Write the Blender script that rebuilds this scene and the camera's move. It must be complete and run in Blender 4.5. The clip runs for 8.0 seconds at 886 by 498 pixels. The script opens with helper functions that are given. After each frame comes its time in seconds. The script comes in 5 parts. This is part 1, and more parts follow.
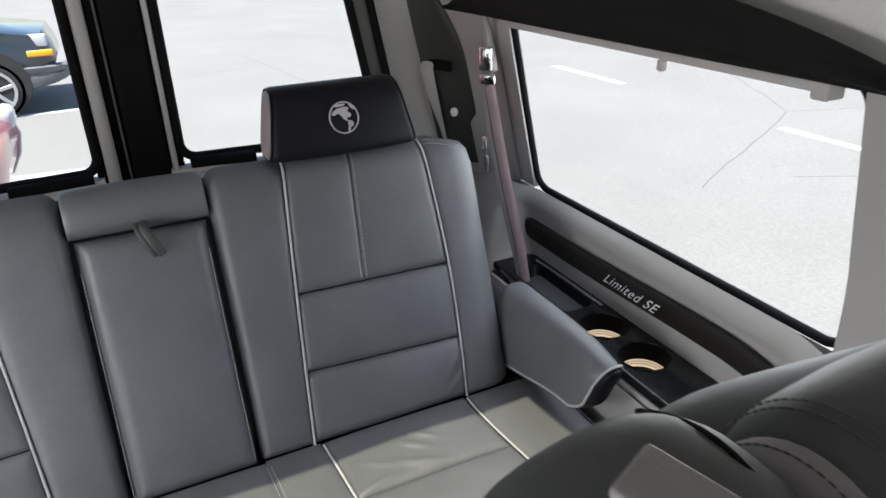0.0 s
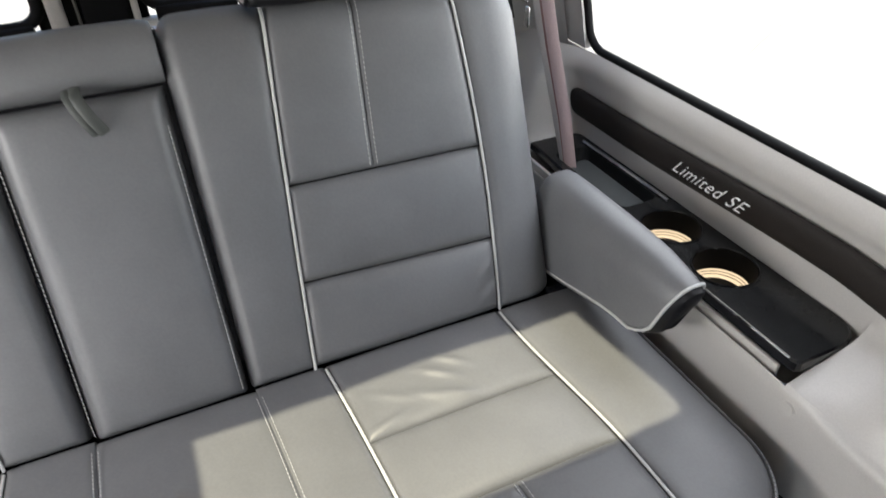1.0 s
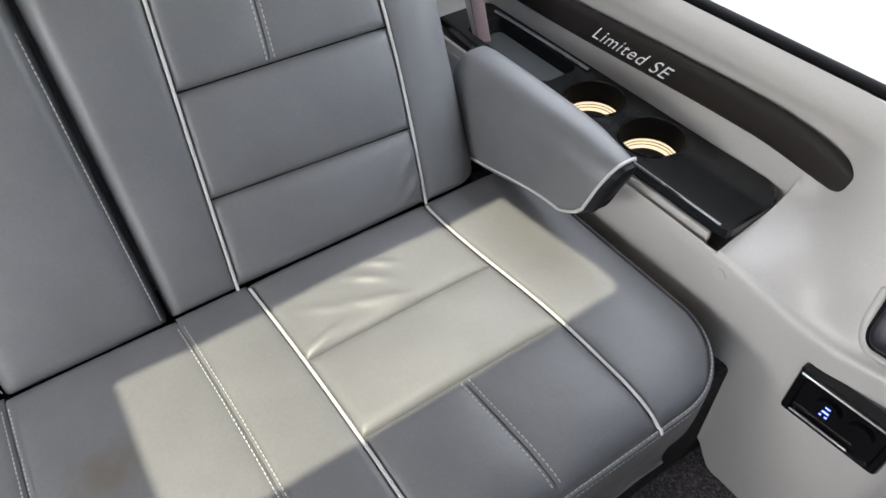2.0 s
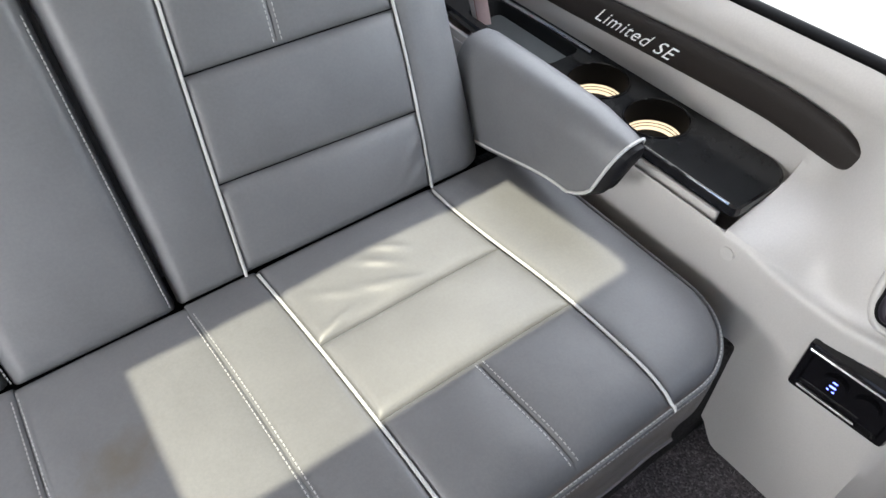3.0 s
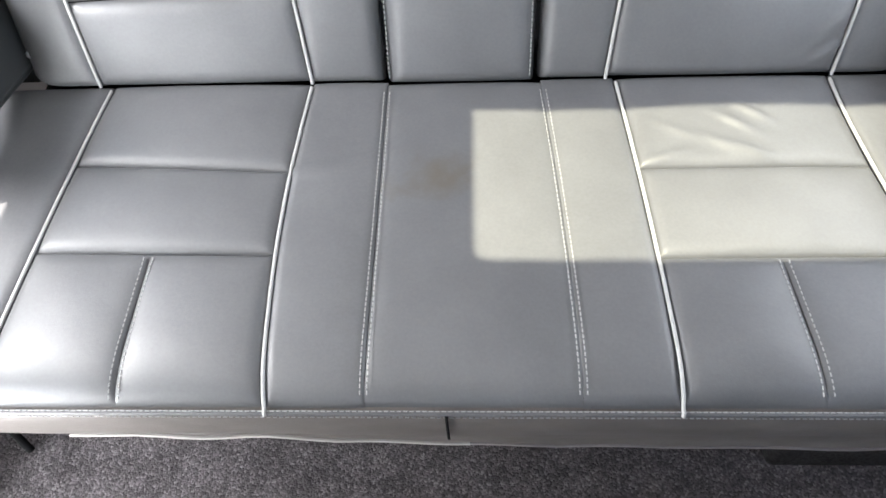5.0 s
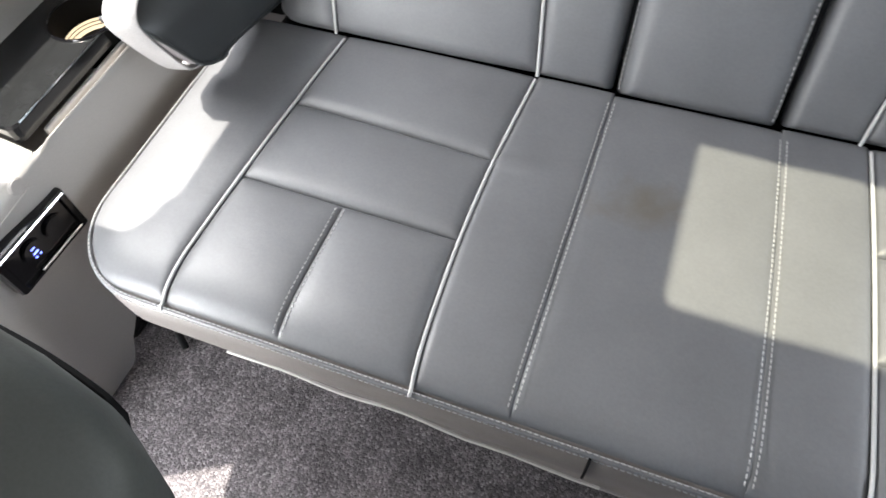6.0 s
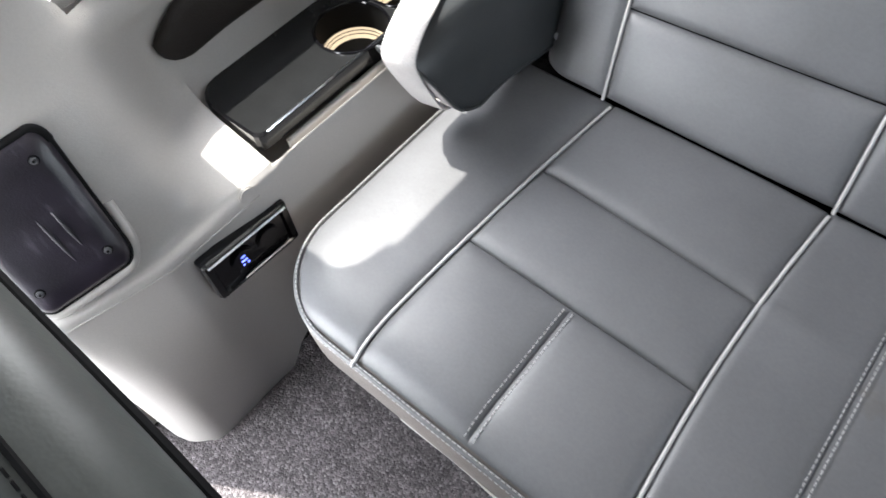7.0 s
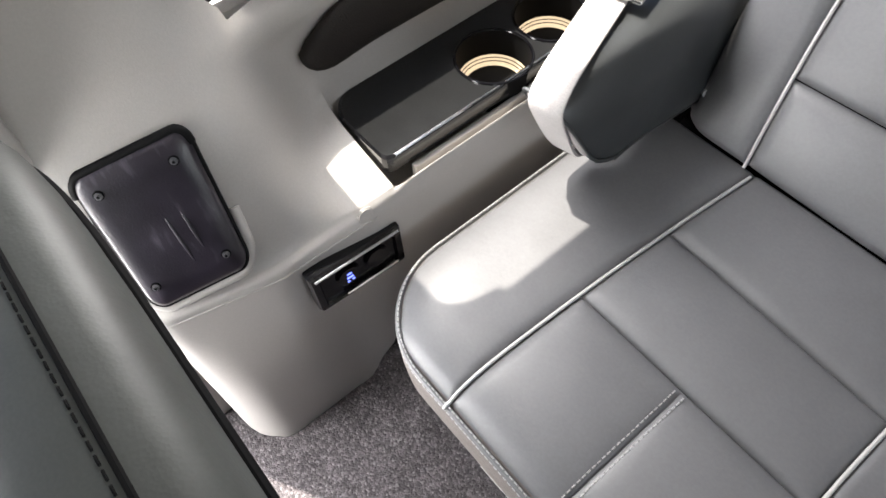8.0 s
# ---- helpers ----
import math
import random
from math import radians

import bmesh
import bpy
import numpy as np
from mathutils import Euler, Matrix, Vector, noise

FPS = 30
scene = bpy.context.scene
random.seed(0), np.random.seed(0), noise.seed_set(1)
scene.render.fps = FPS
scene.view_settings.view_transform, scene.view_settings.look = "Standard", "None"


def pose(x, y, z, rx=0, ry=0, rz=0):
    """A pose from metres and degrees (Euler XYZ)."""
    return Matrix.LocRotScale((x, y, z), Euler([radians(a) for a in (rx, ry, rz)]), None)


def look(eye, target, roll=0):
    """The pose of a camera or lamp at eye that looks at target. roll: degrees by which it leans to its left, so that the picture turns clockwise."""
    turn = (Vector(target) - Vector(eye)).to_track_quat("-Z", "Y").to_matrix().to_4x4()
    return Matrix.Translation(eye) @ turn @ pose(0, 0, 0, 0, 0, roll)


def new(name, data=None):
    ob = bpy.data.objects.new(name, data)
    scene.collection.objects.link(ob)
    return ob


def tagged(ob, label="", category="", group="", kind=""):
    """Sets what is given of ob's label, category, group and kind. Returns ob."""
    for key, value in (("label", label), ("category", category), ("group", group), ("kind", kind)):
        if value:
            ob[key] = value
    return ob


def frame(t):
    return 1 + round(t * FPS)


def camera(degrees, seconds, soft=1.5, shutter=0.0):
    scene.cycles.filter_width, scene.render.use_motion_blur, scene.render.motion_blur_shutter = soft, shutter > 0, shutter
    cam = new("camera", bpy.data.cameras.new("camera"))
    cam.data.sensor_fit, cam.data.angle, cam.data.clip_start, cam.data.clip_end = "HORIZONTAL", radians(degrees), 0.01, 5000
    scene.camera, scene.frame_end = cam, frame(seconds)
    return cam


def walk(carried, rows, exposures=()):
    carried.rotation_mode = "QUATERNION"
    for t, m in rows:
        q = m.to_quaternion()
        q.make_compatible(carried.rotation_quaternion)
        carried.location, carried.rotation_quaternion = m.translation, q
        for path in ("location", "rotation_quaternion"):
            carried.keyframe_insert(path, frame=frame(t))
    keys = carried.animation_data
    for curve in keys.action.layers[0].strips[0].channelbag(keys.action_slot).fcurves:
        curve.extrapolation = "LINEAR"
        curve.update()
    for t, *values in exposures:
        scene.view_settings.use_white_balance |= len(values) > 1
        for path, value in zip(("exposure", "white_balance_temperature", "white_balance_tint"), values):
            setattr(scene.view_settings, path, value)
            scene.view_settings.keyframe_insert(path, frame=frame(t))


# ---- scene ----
cam = camera(65.8, 8.0, shutter=0.22)
PATH = [
    (0, (0.014, 0.11, 1.291), (0.78, 1.749, 0.44), -1.6),
    (0.5, (0.016, 0.264, 1.254), (0.726, 1.882, 0.317), -1.8),
    (1, (0.101, 0.366, 1.178), (0.749, 1.853, 0.009), -1.7),
    (1.5, (0.124, 0.407, 1.161), (0.822, 1.68, -0.215), -2.2),
    (3, (0.087, 0.447, 1.153), (0.854, 1.573, -0.312), -1.3),
    (3.5, (0.034, 0.425, 1.16), (0.646, 1.622, -0.321), -2.4),
    (4, (0.042, 0.375, 1.14), (0.216, 1.554, -0.466), -5.6),
    (4.2, (0.05, 0.374, 1.134), (0.118, 1.504, -0.515), -6.1),
    (5.3, (0.005, 0.393, 1.131), (-0.168, 1.452, -0.557), -4.5),
    (5.5, (-0.007, 0.395, 1.128), (-0.268, 1.437, -0.559), -5.2),
    (6, (-0.045, 0.415, 1.12), (-0.515, 1.38, -0.568), -6.4),
    (6.5, (-0.092, 0.479, 1.108), (-0.776, 1.314, -0.576), -9.2),
    (7, (-0.238, 0.5, 1.111), (-1.011, 1.259, -0.57), -6.9),
    (7.5, (-0.29, 0.506, 1.118), (-1.125, 1.185, -0.568), -6.2),
    (8, (-0.327, 0.505, 1.125), (-1.217, 1.12, -0.557), -5.9),
]
EXPOSURES = [(0, 1.65, 6250, 10), (0.5, 1.75, 6550, 10), (1, 2.3, 6600, 10), (1.5, 2.45, 6500, 10), (3, 2.7, 6380, 10), (3.5, 2.95, 6400, 10), (4.2, 3.05, 6400, 10), (5.5, 2.82, 6350, 9), (6, 2.62, 6400, 9), (6.5, 2.4, 6200, 9), (7.5, 2.22, 6400, 10), (8, 2.2, 6600, 11)]
walk(cam, [(t, look(eye, target, roll)) for t, eye, target, roll in PATH], EXPOSURES)

K = 0.84  # metres to one drawing unit


# ---- light ----
SUN = Vector((0.335, 0.19, -1.0)).normalized()  # the way that the sunlight goes
world = bpy.data.worlds.new("sky")
scene.world = world
world.use_nodes = True
wn = world.node_tree.nodes
sky = wn.new("ShaderNodeTexSky")
sky.sky_type = "NISHITA"
sky.sun_disc = False
sky.sun_elevation = math.asin(-SUN.z)
sky.sun_rotation = math.atan2(-SUN.x, -SUN.y)
wn["Background"].inputs["Strength"].default_value = 0.08
world.node_tree.links.new(sky.outputs["Color"], wn["Background"].inputs["Color"])
sun = new("sun", bpy.data.lights.new("sun", "SUN"))
sun.data.energy, sun.data.angle, sun.data.color = 4.5, radians(0.6), (1.0, 0.95, 0.86)
sun.matrix_world = look((0, 0, 10), Vector((0, 0, 10)) + SUN)


def window_light(name, eye, target, w, h, power):
    """Daylight of the sky that comes in by a window."""
    ob = new(name, bpy.data.lights.new(name, "AREA"))
    ob.data.shape, ob.data.size, ob.data.size_y, ob.data.energy = "RECTANGLE", w * K, h * K, power
    ob.data.color = (1.0, 0.99, 0.98)
    ob.matrix_world = look(Vector(eye) * K, Vector(target) * K)
    return ob


window_light("daylight_windscreen", (0, -2.29, 1.44), (0, 0, 1.0), 1.7, 0.36, 0.8)
window_light("daylight_rear_side", (1.14, 1.27, 1.08), (0, 1.2, 0.7), 0.95, 0.45, 1.1)
window_light("daylight_second_row", (1.13, -0.25, 1.07), (-0.6, 0.75, 0.45), 1.4, 0.45, 0.4)
window_light("daylight_side_door", (-1.13, 0.12, 0.56), (-0.35, 0.72, 0.42), 0.6, 1.0, 6.5)
window_light("daylight_rear_side_left", (-1.36, 1.0, 1.27), (-0.4, 0.85, 0.48), 0.6, 0.5, 7.2)


# ---- materials ----
def surface(name, colour, rough=0.5, metal=0.0, fine=0.0, fine_size=0.002, wide=0.0, wide_size=0.15, bump=0.0, bump_size=0.002,
            spec=0.5, coat=0.0, kind="noise", speck=None, fold=0.0, fold_size=0.05):
    """A surface with variation at two scales: fine grain and wide blotches (sizes in metres)."""
    m = bpy.data.materials.new(name)
    m.use_nodes = True
    n, l = m.node_tree.nodes, m.node_tree.links
    b = n["Principled BSDF"]
    b.inputs["Roughness"].default_value, b.inputs["Metallic"].default_value = rough, metal
    b.inputs["Specular IOR Level"].default_value, b.inputs["Coat Weight"].default_value = spec, coat
    b.inputs["Coat Roughness"].default_value = 0.06
    co = n.new("ShaderNodeTexCoord")
    value = None

    def noisy(size, detail=3.0):
        t = n.new("ShaderNodeTexNoise")
        t.inputs["Scale"].default_value, t.inputs["Detail"].default_value = 1.0 / size, detail
        l.new(co.outputs["Object"], t.inputs["Vector"])
        return t.outputs["Fac"]

    base = n.new("ShaderNodeRGB")
    base.outputs[0].default_value = (*colour, 1)
    out = base.outputs[0]
    for amount, size in ((fine, fine_size), (wide, wide_size)):
        if amount:
            r = n.new("ShaderNodeMapRange")
            r.inputs["From Min"].default_value, r.inputs["From Max"].default_value = 0.3, 0.7
            r.inputs["To Min"].default_value, r.inputs["To Max"].default_value = 1 - amount, 1 + amount
            l.new(noisy(size), r.inputs["Value"])
            v = n.new("ShaderNodeVectorMath")
            v.operation = "SCALE"
            l.new(out, v.inputs[0])
            l.new(r.outputs[0], v.inputs["Scale"])
            out = v.outputs[0]
    if speck:
        r = n.new("ShaderNodeValToRGB")
        r.color_ramp.elements[0].position, r.color_ramp.elements[1].position = 0.38, 0.68
        l.new(noisy(speck[1], 5.0), r.inputs["Fac"])
        x = n.new("ShaderNodeMix")
        x.data_type = "RGBA"
        l.new(r.outputs["Color"], x.inputs["Factor"])
        l.new(out, x.inputs["A"])
        x.inputs["B"].default_value = (*speck[0], 1)
        out = x.outputs["Result"]
    l.new(out, b.inputs["Base Color"])
    if wide:
        r = n.new("ShaderNodeMapRange")
        r.inputs["To Min"].default_value, r.inputs["To Max"].default_value = rough * 0.82, min(1, rough * 1.18)
        l.new(noisy(wide_size * 0.6), r.inputs["Value"])
        l.new(r.outputs[0], b.inputs["Roughness"])
    if bump:
        h = n.new("ShaderNodeBump")
        h.inputs["Strength"].default_value, h.inputs["Distance"].default_value = bump, bump_size * 0.4
        if kind == "grain":
            v = n.new("ShaderNodeTexVoronoi")
            v.inputs["Scale"].default_value = 1.0 / bump_size
            l.new(co.outputs["Object"], v.inputs["Vector"])
            l.new(v.outputs["Distance"], h.inputs["Height"])
        else:
            l.new(noisy(bump_size), h.inputs["Height"])
        if fold:
            h2 = n.new("ShaderNodeBump")
            h2.inputs["Strength"].default_value, h2.inputs["Distance"].default_value = fold, fold_size * 0.1
            l.new(noisy(fold_size, 4.0), h2.inputs["Height"])
            l.new(h2.outputs["Normal"], h.inputs["Normal"])
        l.new(h.outputs["Normal"], b.inputs["Normal"])
    return m


def clear(name, tint, gloss=0.06):
    m = bpy.data.materials.new(name)
    m.use_nodes = True
    n, l = m.node_tree.nodes, m.node_tree.links
    n.remove(n["Principled BSDF"])
    a, b, x = n.new("ShaderNodeBsdfTransparent"), n.new("ShaderNodeBsdfGlossy"), n.new("ShaderNodeMixShader")
    a.inputs["Color"].default_value, b.inputs["Roughness"].default_value = (*tint, 1), 0.01
    x.inputs["Fac"].default_value = gloss
    l.new(a.outputs[0], x.inputs[1])
    l.new(b.outputs[0], x.inputs[2])
    l.new(x.outputs[0], n["Material Output"].inputs["Surface"])
    return m


def glowing(name, colour, strength, base=(0.02, 0.02, 0.02)):
    m = bpy.data.materials.new(name)
    m.use_nodes = True
    b = m.node_tree.nodes["Principled BSDF"]
    b.inputs["Base Color"].default_value = (*base, 1)
    b.inputs["Roughness"].default_value = 0.3
    b.inputs["Emission Color"].default_value, b.inputs["Emission Strength"].default_value = (*colour, 1), strength
    return m


LEATHER = surface("grey_leather", (0.112, 0.114, 0.12), 0.49, spec=0.6, fine=0.05, fine_size=0.004, wide=0.1, wide_size=0.12, bump=0.09, bump_size=0.0018, kind="grain", fold=0.22, fold_size=0.045)


def stained(name, base, colour, at, size):
    """A copy of a surface with one blotchy stain at a place (metres)."""
    m = base.copy()
    m.name = name
    n, l = m.node_tree.nodes, m.node_tree.links
    b = n["Principled BSDF"]
    src = b.inputs["Base Color"].links[0].from_socket
    co, off, sc, wob = n.new("ShaderNodeTexCoord"), n.new("ShaderNodeVectorMath"), n.new("ShaderNodeVectorMath"), n.new("ShaderNodeTexNoise")
    off.operation, sc.operation = "SUBTRACT", "DIVIDE"
    off.inputs[1].default_value, sc.inputs[1].default_value = at, size
    l.new(co.outputs["Object"], off.inputs[0])
    l.new(off.outputs[0], sc.inputs[0])
    ln = n.new("ShaderNodeVectorMath")
    ln.operation = "LENGTH"
    l.new(sc.outputs[0], ln.inputs[0])
    wob.inputs["Scale"].default_value, wob.inputs["Detail"].default_value = 28.0, 4.0
    l.new(co.outputs["Object"], wob.inputs["Vector"])
    add = n.new("ShaderNodeMath")
    add.operation = "MULTIPLY_ADD"
    l.new(wob.outputs["Fac"], add.inputs[0])
    add.inputs[1].default_value = 2.4
    l.new(ln.outputs["Value"], add.inputs[2])
    r = n.new("ShaderNodeMapRange")
    r.inputs["From Min"].default_value, r.inputs["From Max"].default_value = 1.1, 2.1
    r.inputs["To Min"].default_value, r.inputs["To Max"].default_value = 0.75, 0.0
    l.new(add.outputs[0], r.inputs["Value"])
    x = n.new("ShaderNodeMix")
    x.data_type = "RGBA"
    l.new(r.outputs[0], x.inputs["Factor"])
    l.new(src, x.inputs["A"])
    x.inputs["B"].default_value = (*colour, 1)
    l.new(x.outputs["Result"], b.inputs["Base Color"])
    return m


STAINED = stained("stained_grey_leather", LEATHER, (0.088, 0.075, 0.055), (-0.028, -0.045, 0.4), (0.07, 0.055, 1.0))
BOXING = surface("taupe_vinyl", (0.145, 0.13, 0.122), 0.5, fine=0.05, fine_size=0.004, wide=0.08, wide_size=0.1, bump=0.25, bump_size=0.0022, kind="grain")
BLACK_LEATHER = surface("black_leather", (0.005, 0.005, 0.007), 0.5, fine=0.1, wide=0.1, spec=0.22, bump=0.3, bump_size=0.002, kind="grain")
CHAIR_LEATHER = surface("dark_chair_leather", (0.054, 0.059, 0.056), 0.52, spec=0.35, fine=0.06, wide=0.14, bump=0.08, bump_size=0.0022, kind="grain", fold=0.25, fold_size=0.05)
PIPING = surface("white_piping", (0.44, 0.44, 0.435), 0.45, fine=0.06, fine_size=0.003)
CHAIR_THREAD = surface("grey_thread", (0.055, 0.055, 0.055), 0.7, fine=0.1)
THREAD = surface("white_thread", (0.34, 0.34, 0.34), 0.7, fine=0.1)
# near-black for seams, and for shade painted into the sofa's gaps
SEAM_AND_SHADE = surface("dark_seam_and_shade", (0.006, 0.006, 0.0065), 0.9, spec=0.1, fine=0.1)
TRIM = surface("grey_beige_plastic", (0.42, 0.402, 0.382), 0.38, fine=0.03, fine_size=0.003, wide=0.03, wide_size=0.3, bump=0.2, bump_size=0.0016, kind="grain")
DARK_TRIM = surface("dark_brown_vinyl", (0.017, 0.014, 0.0125), 0.6, spec=0.22, fine=0.1, wide=0.1, bump=0.4, bump_size=0.002, kind="grain")
PILLAR_DARK = surface("charcoal_plastic", (0.08, 0.078, 0.07), 0.55, fine=0.05, wide=0.08, bump=0.2, bump_size=0.002)
RUBBER = surface("black_rubber", (0.004, 0.004, 0.0045), 0.7, spec=0.14, fine=0.1, wide=0.1)
GLOSS_BLACK = surface("gloss_black_plastic", (0.004, 0.004, 0.005), 0.14, fine=0.1, wide=0.2, wide_size=0.05, spec=0.4, coat=0.15)
TRAY = surface("satin_black_tray", (0.014, 0.0145, 0.015), 0.12, spec=0.25, fine=0.08, fine_size=0.002, wide=0.1, wide_size=0.04)
CHROME = surface("chrome", (0.8, 0.8, 0.8), 0.12, 1.0, fine=0.05)


def loop_pile(name, ramp, size):
    """Cut-loop carpet: every tuft has its own shade."""
    m = surface(name, (0.1, 0.1, 0.1), 0.95, spec=0.08)
    n, l = m.node_tree.nodes, m.node_tree.links
    b = n["Principled BSDF"]
    co, warp = n.new("ShaderNodeTexCoord"), n.new("ShaderNodeTexNoise")
    warp.inputs["Scale"].default_value, warp.inputs["Detail"].default_value = 0.7 / size, 3.0
    l.new(co.outputs["Object"], warp.inputs["Vector"])
    mix = n.new("ShaderNodeVectorMath")
    mix.operation = "MULTIPLY_ADD"
    l.new(warp.outputs["Color"], mix.inputs[0])
    mix.inputs[1].default_value = (size * 1.6,) * 3
    l.new(co.outputs["Object"], mix.inputs[2])
    cell = n.new("ShaderNodeTexVoronoi")
    cell.inputs["Scale"].default_value = 1 / size
    l.new(mix.outputs[0], cell.inputs["Vector"])
    sep = n.new("ShaderNodeSeparateColor")
    l.new(cell.outputs["Color"], sep.inputs[0])
    r = n.new("ShaderNodeValToRGB")
    r.color_ramp.elements[0].position, r.color_ramp.elements[0].color = ramp[0][0], (*ramp[0][1], 1)
    r.color_ramp.elements[1].position, r.color_ramp.elements[1].color = ramp[-1][0], (*ramp[-1][1], 1)
    for p, c in ramp[1:-1]:
        r.color_ramp.elements.new(p).color = (*c, 1)
    l.new(sep.outputs[0], r.inputs["Fac"])
    wear = n.new("ShaderNodeTexNoise")
    wear.inputs["Scale"].default_value, wear.inputs["Detail"].default_value = 14.0, 4.0
    l.new(co.outputs["Object"], wear.inputs["Vector"])
    k = n.new("ShaderNodeMapRange")
    k.inputs["From Min"].default_value, k.inputs["From Max"].default_value = 0.3, 0.7
    k.inputs["To Min"].default_value, k.inputs["To Max"].default_value = 0.72, 1.25
    l.new(wear.outputs["Fac"], k.inputs["Value"])
    v = n.new("ShaderNodeVectorMath")
    v.operation = "SCALE"
    l.new(r.outputs["Color"], v.inputs[0])
    l.new(k.outputs[0], v.inputs["Scale"])
    l.new(v.outputs[0], b.inputs["Base Color"])
    h = n.new("ShaderNodeBump")
    h.invert = True
    h.inputs["Strength"].default_value, h.inputs["Distance"].default_value = 0.8, size * 0.6
    l.new(cell.outputs["Distance"], h.inputs["Height"])
    l.new(h.outputs["Normal"], b.inputs["Normal"])
    return m


CARPET = loop_pile("speckled_grey_carpet", ((0.0, (0.052, 0.047, 0.05)), (0.5, (0.09, 0.081, 0.085)), (0.85, (0.128, 0.117, 0.121)), (1.0, (0.19, 0.177, 0.182))), 0.0033)
DARK_CARPET = surface("dark_carpet", (0.03, 0.028, 0.028), 0.95, fine=0.5, fine_size=0.006, wide=0.3, wide_size=0.08, bump=1.0, bump_size=0.006, spec=0.1)
VENT = surface("purple_black_vinyl", (0.017, 0.014, 0.021), 0.3, spec=0.6, fine=0.1, wide=0.35, wide_size=0.05, bump=0.3, bump_size=0.002)


def scuffed(m, colour, stretch, amount):
    """Adds long soft scuff marks, stretched along one way, to a surface."""
    n, l = m.node_tree.nodes, m.node_tree.links
    b = n["Principled BSDF"]
    src = b.inputs["Base Color"].links[0].from_socket
    co, mp, t, big = n.new("ShaderNodeTexCoord"), n.new("ShaderNodeMapping"), n.new("ShaderNodeTexNoise"), n.new("ShaderNodeTexNoise")
    mp.inputs["Scale"].default_value = stretch
    l.new(co.outputs["Object"], mp.inputs["Vector"])
    l.new(mp.outputs[0], t.inputs["Vector"])
    t.inputs["Scale"].default_value, t.inputs["Detail"].default_value = 1.0, 2.0
    big.inputs["Scale"].default_value = 22.0
    l.new(co.outputs["Object"], big.inputs["Vector"])
    mul = n.new("ShaderNodeMath")
    mul.operation = "MULTIPLY"
    l.new(t.outputs["Fac"], mul.inputs[0])
    l.new(big.outputs["Fac"], mul.inputs[1])
    r = n.new("ShaderNodeMapRange")
    r.inputs["From Min"].default_value, r.inputs["From Max"].default_value = 0.31, 0.46
    r.inputs["To Min"].default_value, r.inputs["To Max"].default_value = 0.0, amount
    l.new(mul.outputs[0], r.inputs["Value"])
    x = n.new("ShaderNodeMix")
    x.data_type = "RGBA"
    l.new(r.outputs[0], x.inputs["Factor"])
    l.new(src, x.inputs["A"])
    x.inputs["B"].default_value = (*colour, 1)
    l.new(x.outputs["Result"], b.inputs["Base Color"])


scuffed(VENT, (0.07, 0.063, 0.078), (60.0, 130.0, 9.0), 0.75)
BELT = surface("pale_webbing", (0.43, 0.41, 0.4), 0.7, fine=0.1, fine_size=0.002, wide=0.06, bump=0.6, bump_size=0.003)
BELT_RED = surface("dull_red_webbing", (0.24, 0.13, 0.13), 0.7, fine=0.1, fine_size=0.002, wide=0.1, bump=0.6, bump_size=0.003)
BELT_PINK = surface("mauve_webbing", (0.46, 0.35, 0.35), 0.7, fine=0.1, fine_size=0.002, wide=0.1, bump=0.6, bump_size=0.003)
HEADLINER = surface("cream_headliner", (0.66, 0.645, 0.61), 0.9, fine=0.05, fine_size=0.003, wide=0.03, bump=0.3, bump_size=0.003)
VALANCE = surface("black_pleated_blind", (0.008, 0.008, 0.0075), 0.8, spec=0.2, fine=0.15, wide=0.1, bump=0.5, bump_size=0.003)
EMBROIDERY = surface("silver_embroidery", (0.42, 0.39, 0.42), 0.5, fine=0.2, fine_size=0.001)
SILVER = surface("silver_print", (0.92, 0.92, 0.92), 0.4, fine=0.06)
ASPHALT = surface("sun_bleached_asphalt", (0.18, 0.178, 0.173), 0.9, fine=0.12, fine_size=0.02, wide=0.06, wide_size=1.5, bump=0.4, bump_size=0.02)
CRACK = surface("asphalt_crack", (0.125, 0.122, 0.118), 0.95, fine=0.2, fine_size=0.02)
ROAD_PAINT = surface("worn_white_paint", (0.5, 0.5, 0.495), 0.7, fine=0.1, fine_size=0.02, wide=0.06, wide_size=0.3)
CAR_PAINT = surface("dark_blue_car_paint", (0.018, 0.024, 0.036), 0.3, fine=0.05, wide=0.05, coat=1.0)
CAR_PLASTIC = surface("grey_bumper_plastic", (0.12, 0.124, 0.13), 0.5, fine=0.05, wide=0.1)
RED_PAINT = surface("red_car_paint", (0.4, 0.06, 0.065), 0.3, fine=0.05, wide=0.05, coat=1.0)
TYRE = surface("tyre_rubber", (0.03, 0.03, 0.03), 0.8, fine=0.1, wide=0.1)
STEEL = surface("dark_steel", (0.16, 0.16, 0.17), 0.35, 0.6, fine=0.08)
LINER = surface("grey_blue_liner", (0.07, 0.077, 0.08), 0.6, fine=0.06, wide=0.1)
ALLOY = surface("alloy", (0.6, 0.6, 0.62), 0.3, 0.8, fine=0.05)
AMBER = surface("amber_lens", (0.9, 0.42, 0.02), 0.2, fine=0.05, coat=0.5)
LENS = surface("pale_lamp_lens", (0.55, 0.57, 0.6), 0.15, fine=0.05, coat=0.5)
RED_LENS = surface("red_lamp_lens", (0.6, 0.05, 0.05), 0.2, fine=0.05, coat=0.5)
VAN_PAINT = surface("white_van_paint", (0.7, 0.7, 0.7), 0.3, fine=0.03, wide=0.03, coat=0.6)
ROOF_GLASS = clear("tinted_roof_glass", (0.365, 0.358, 0.297), 0.04)
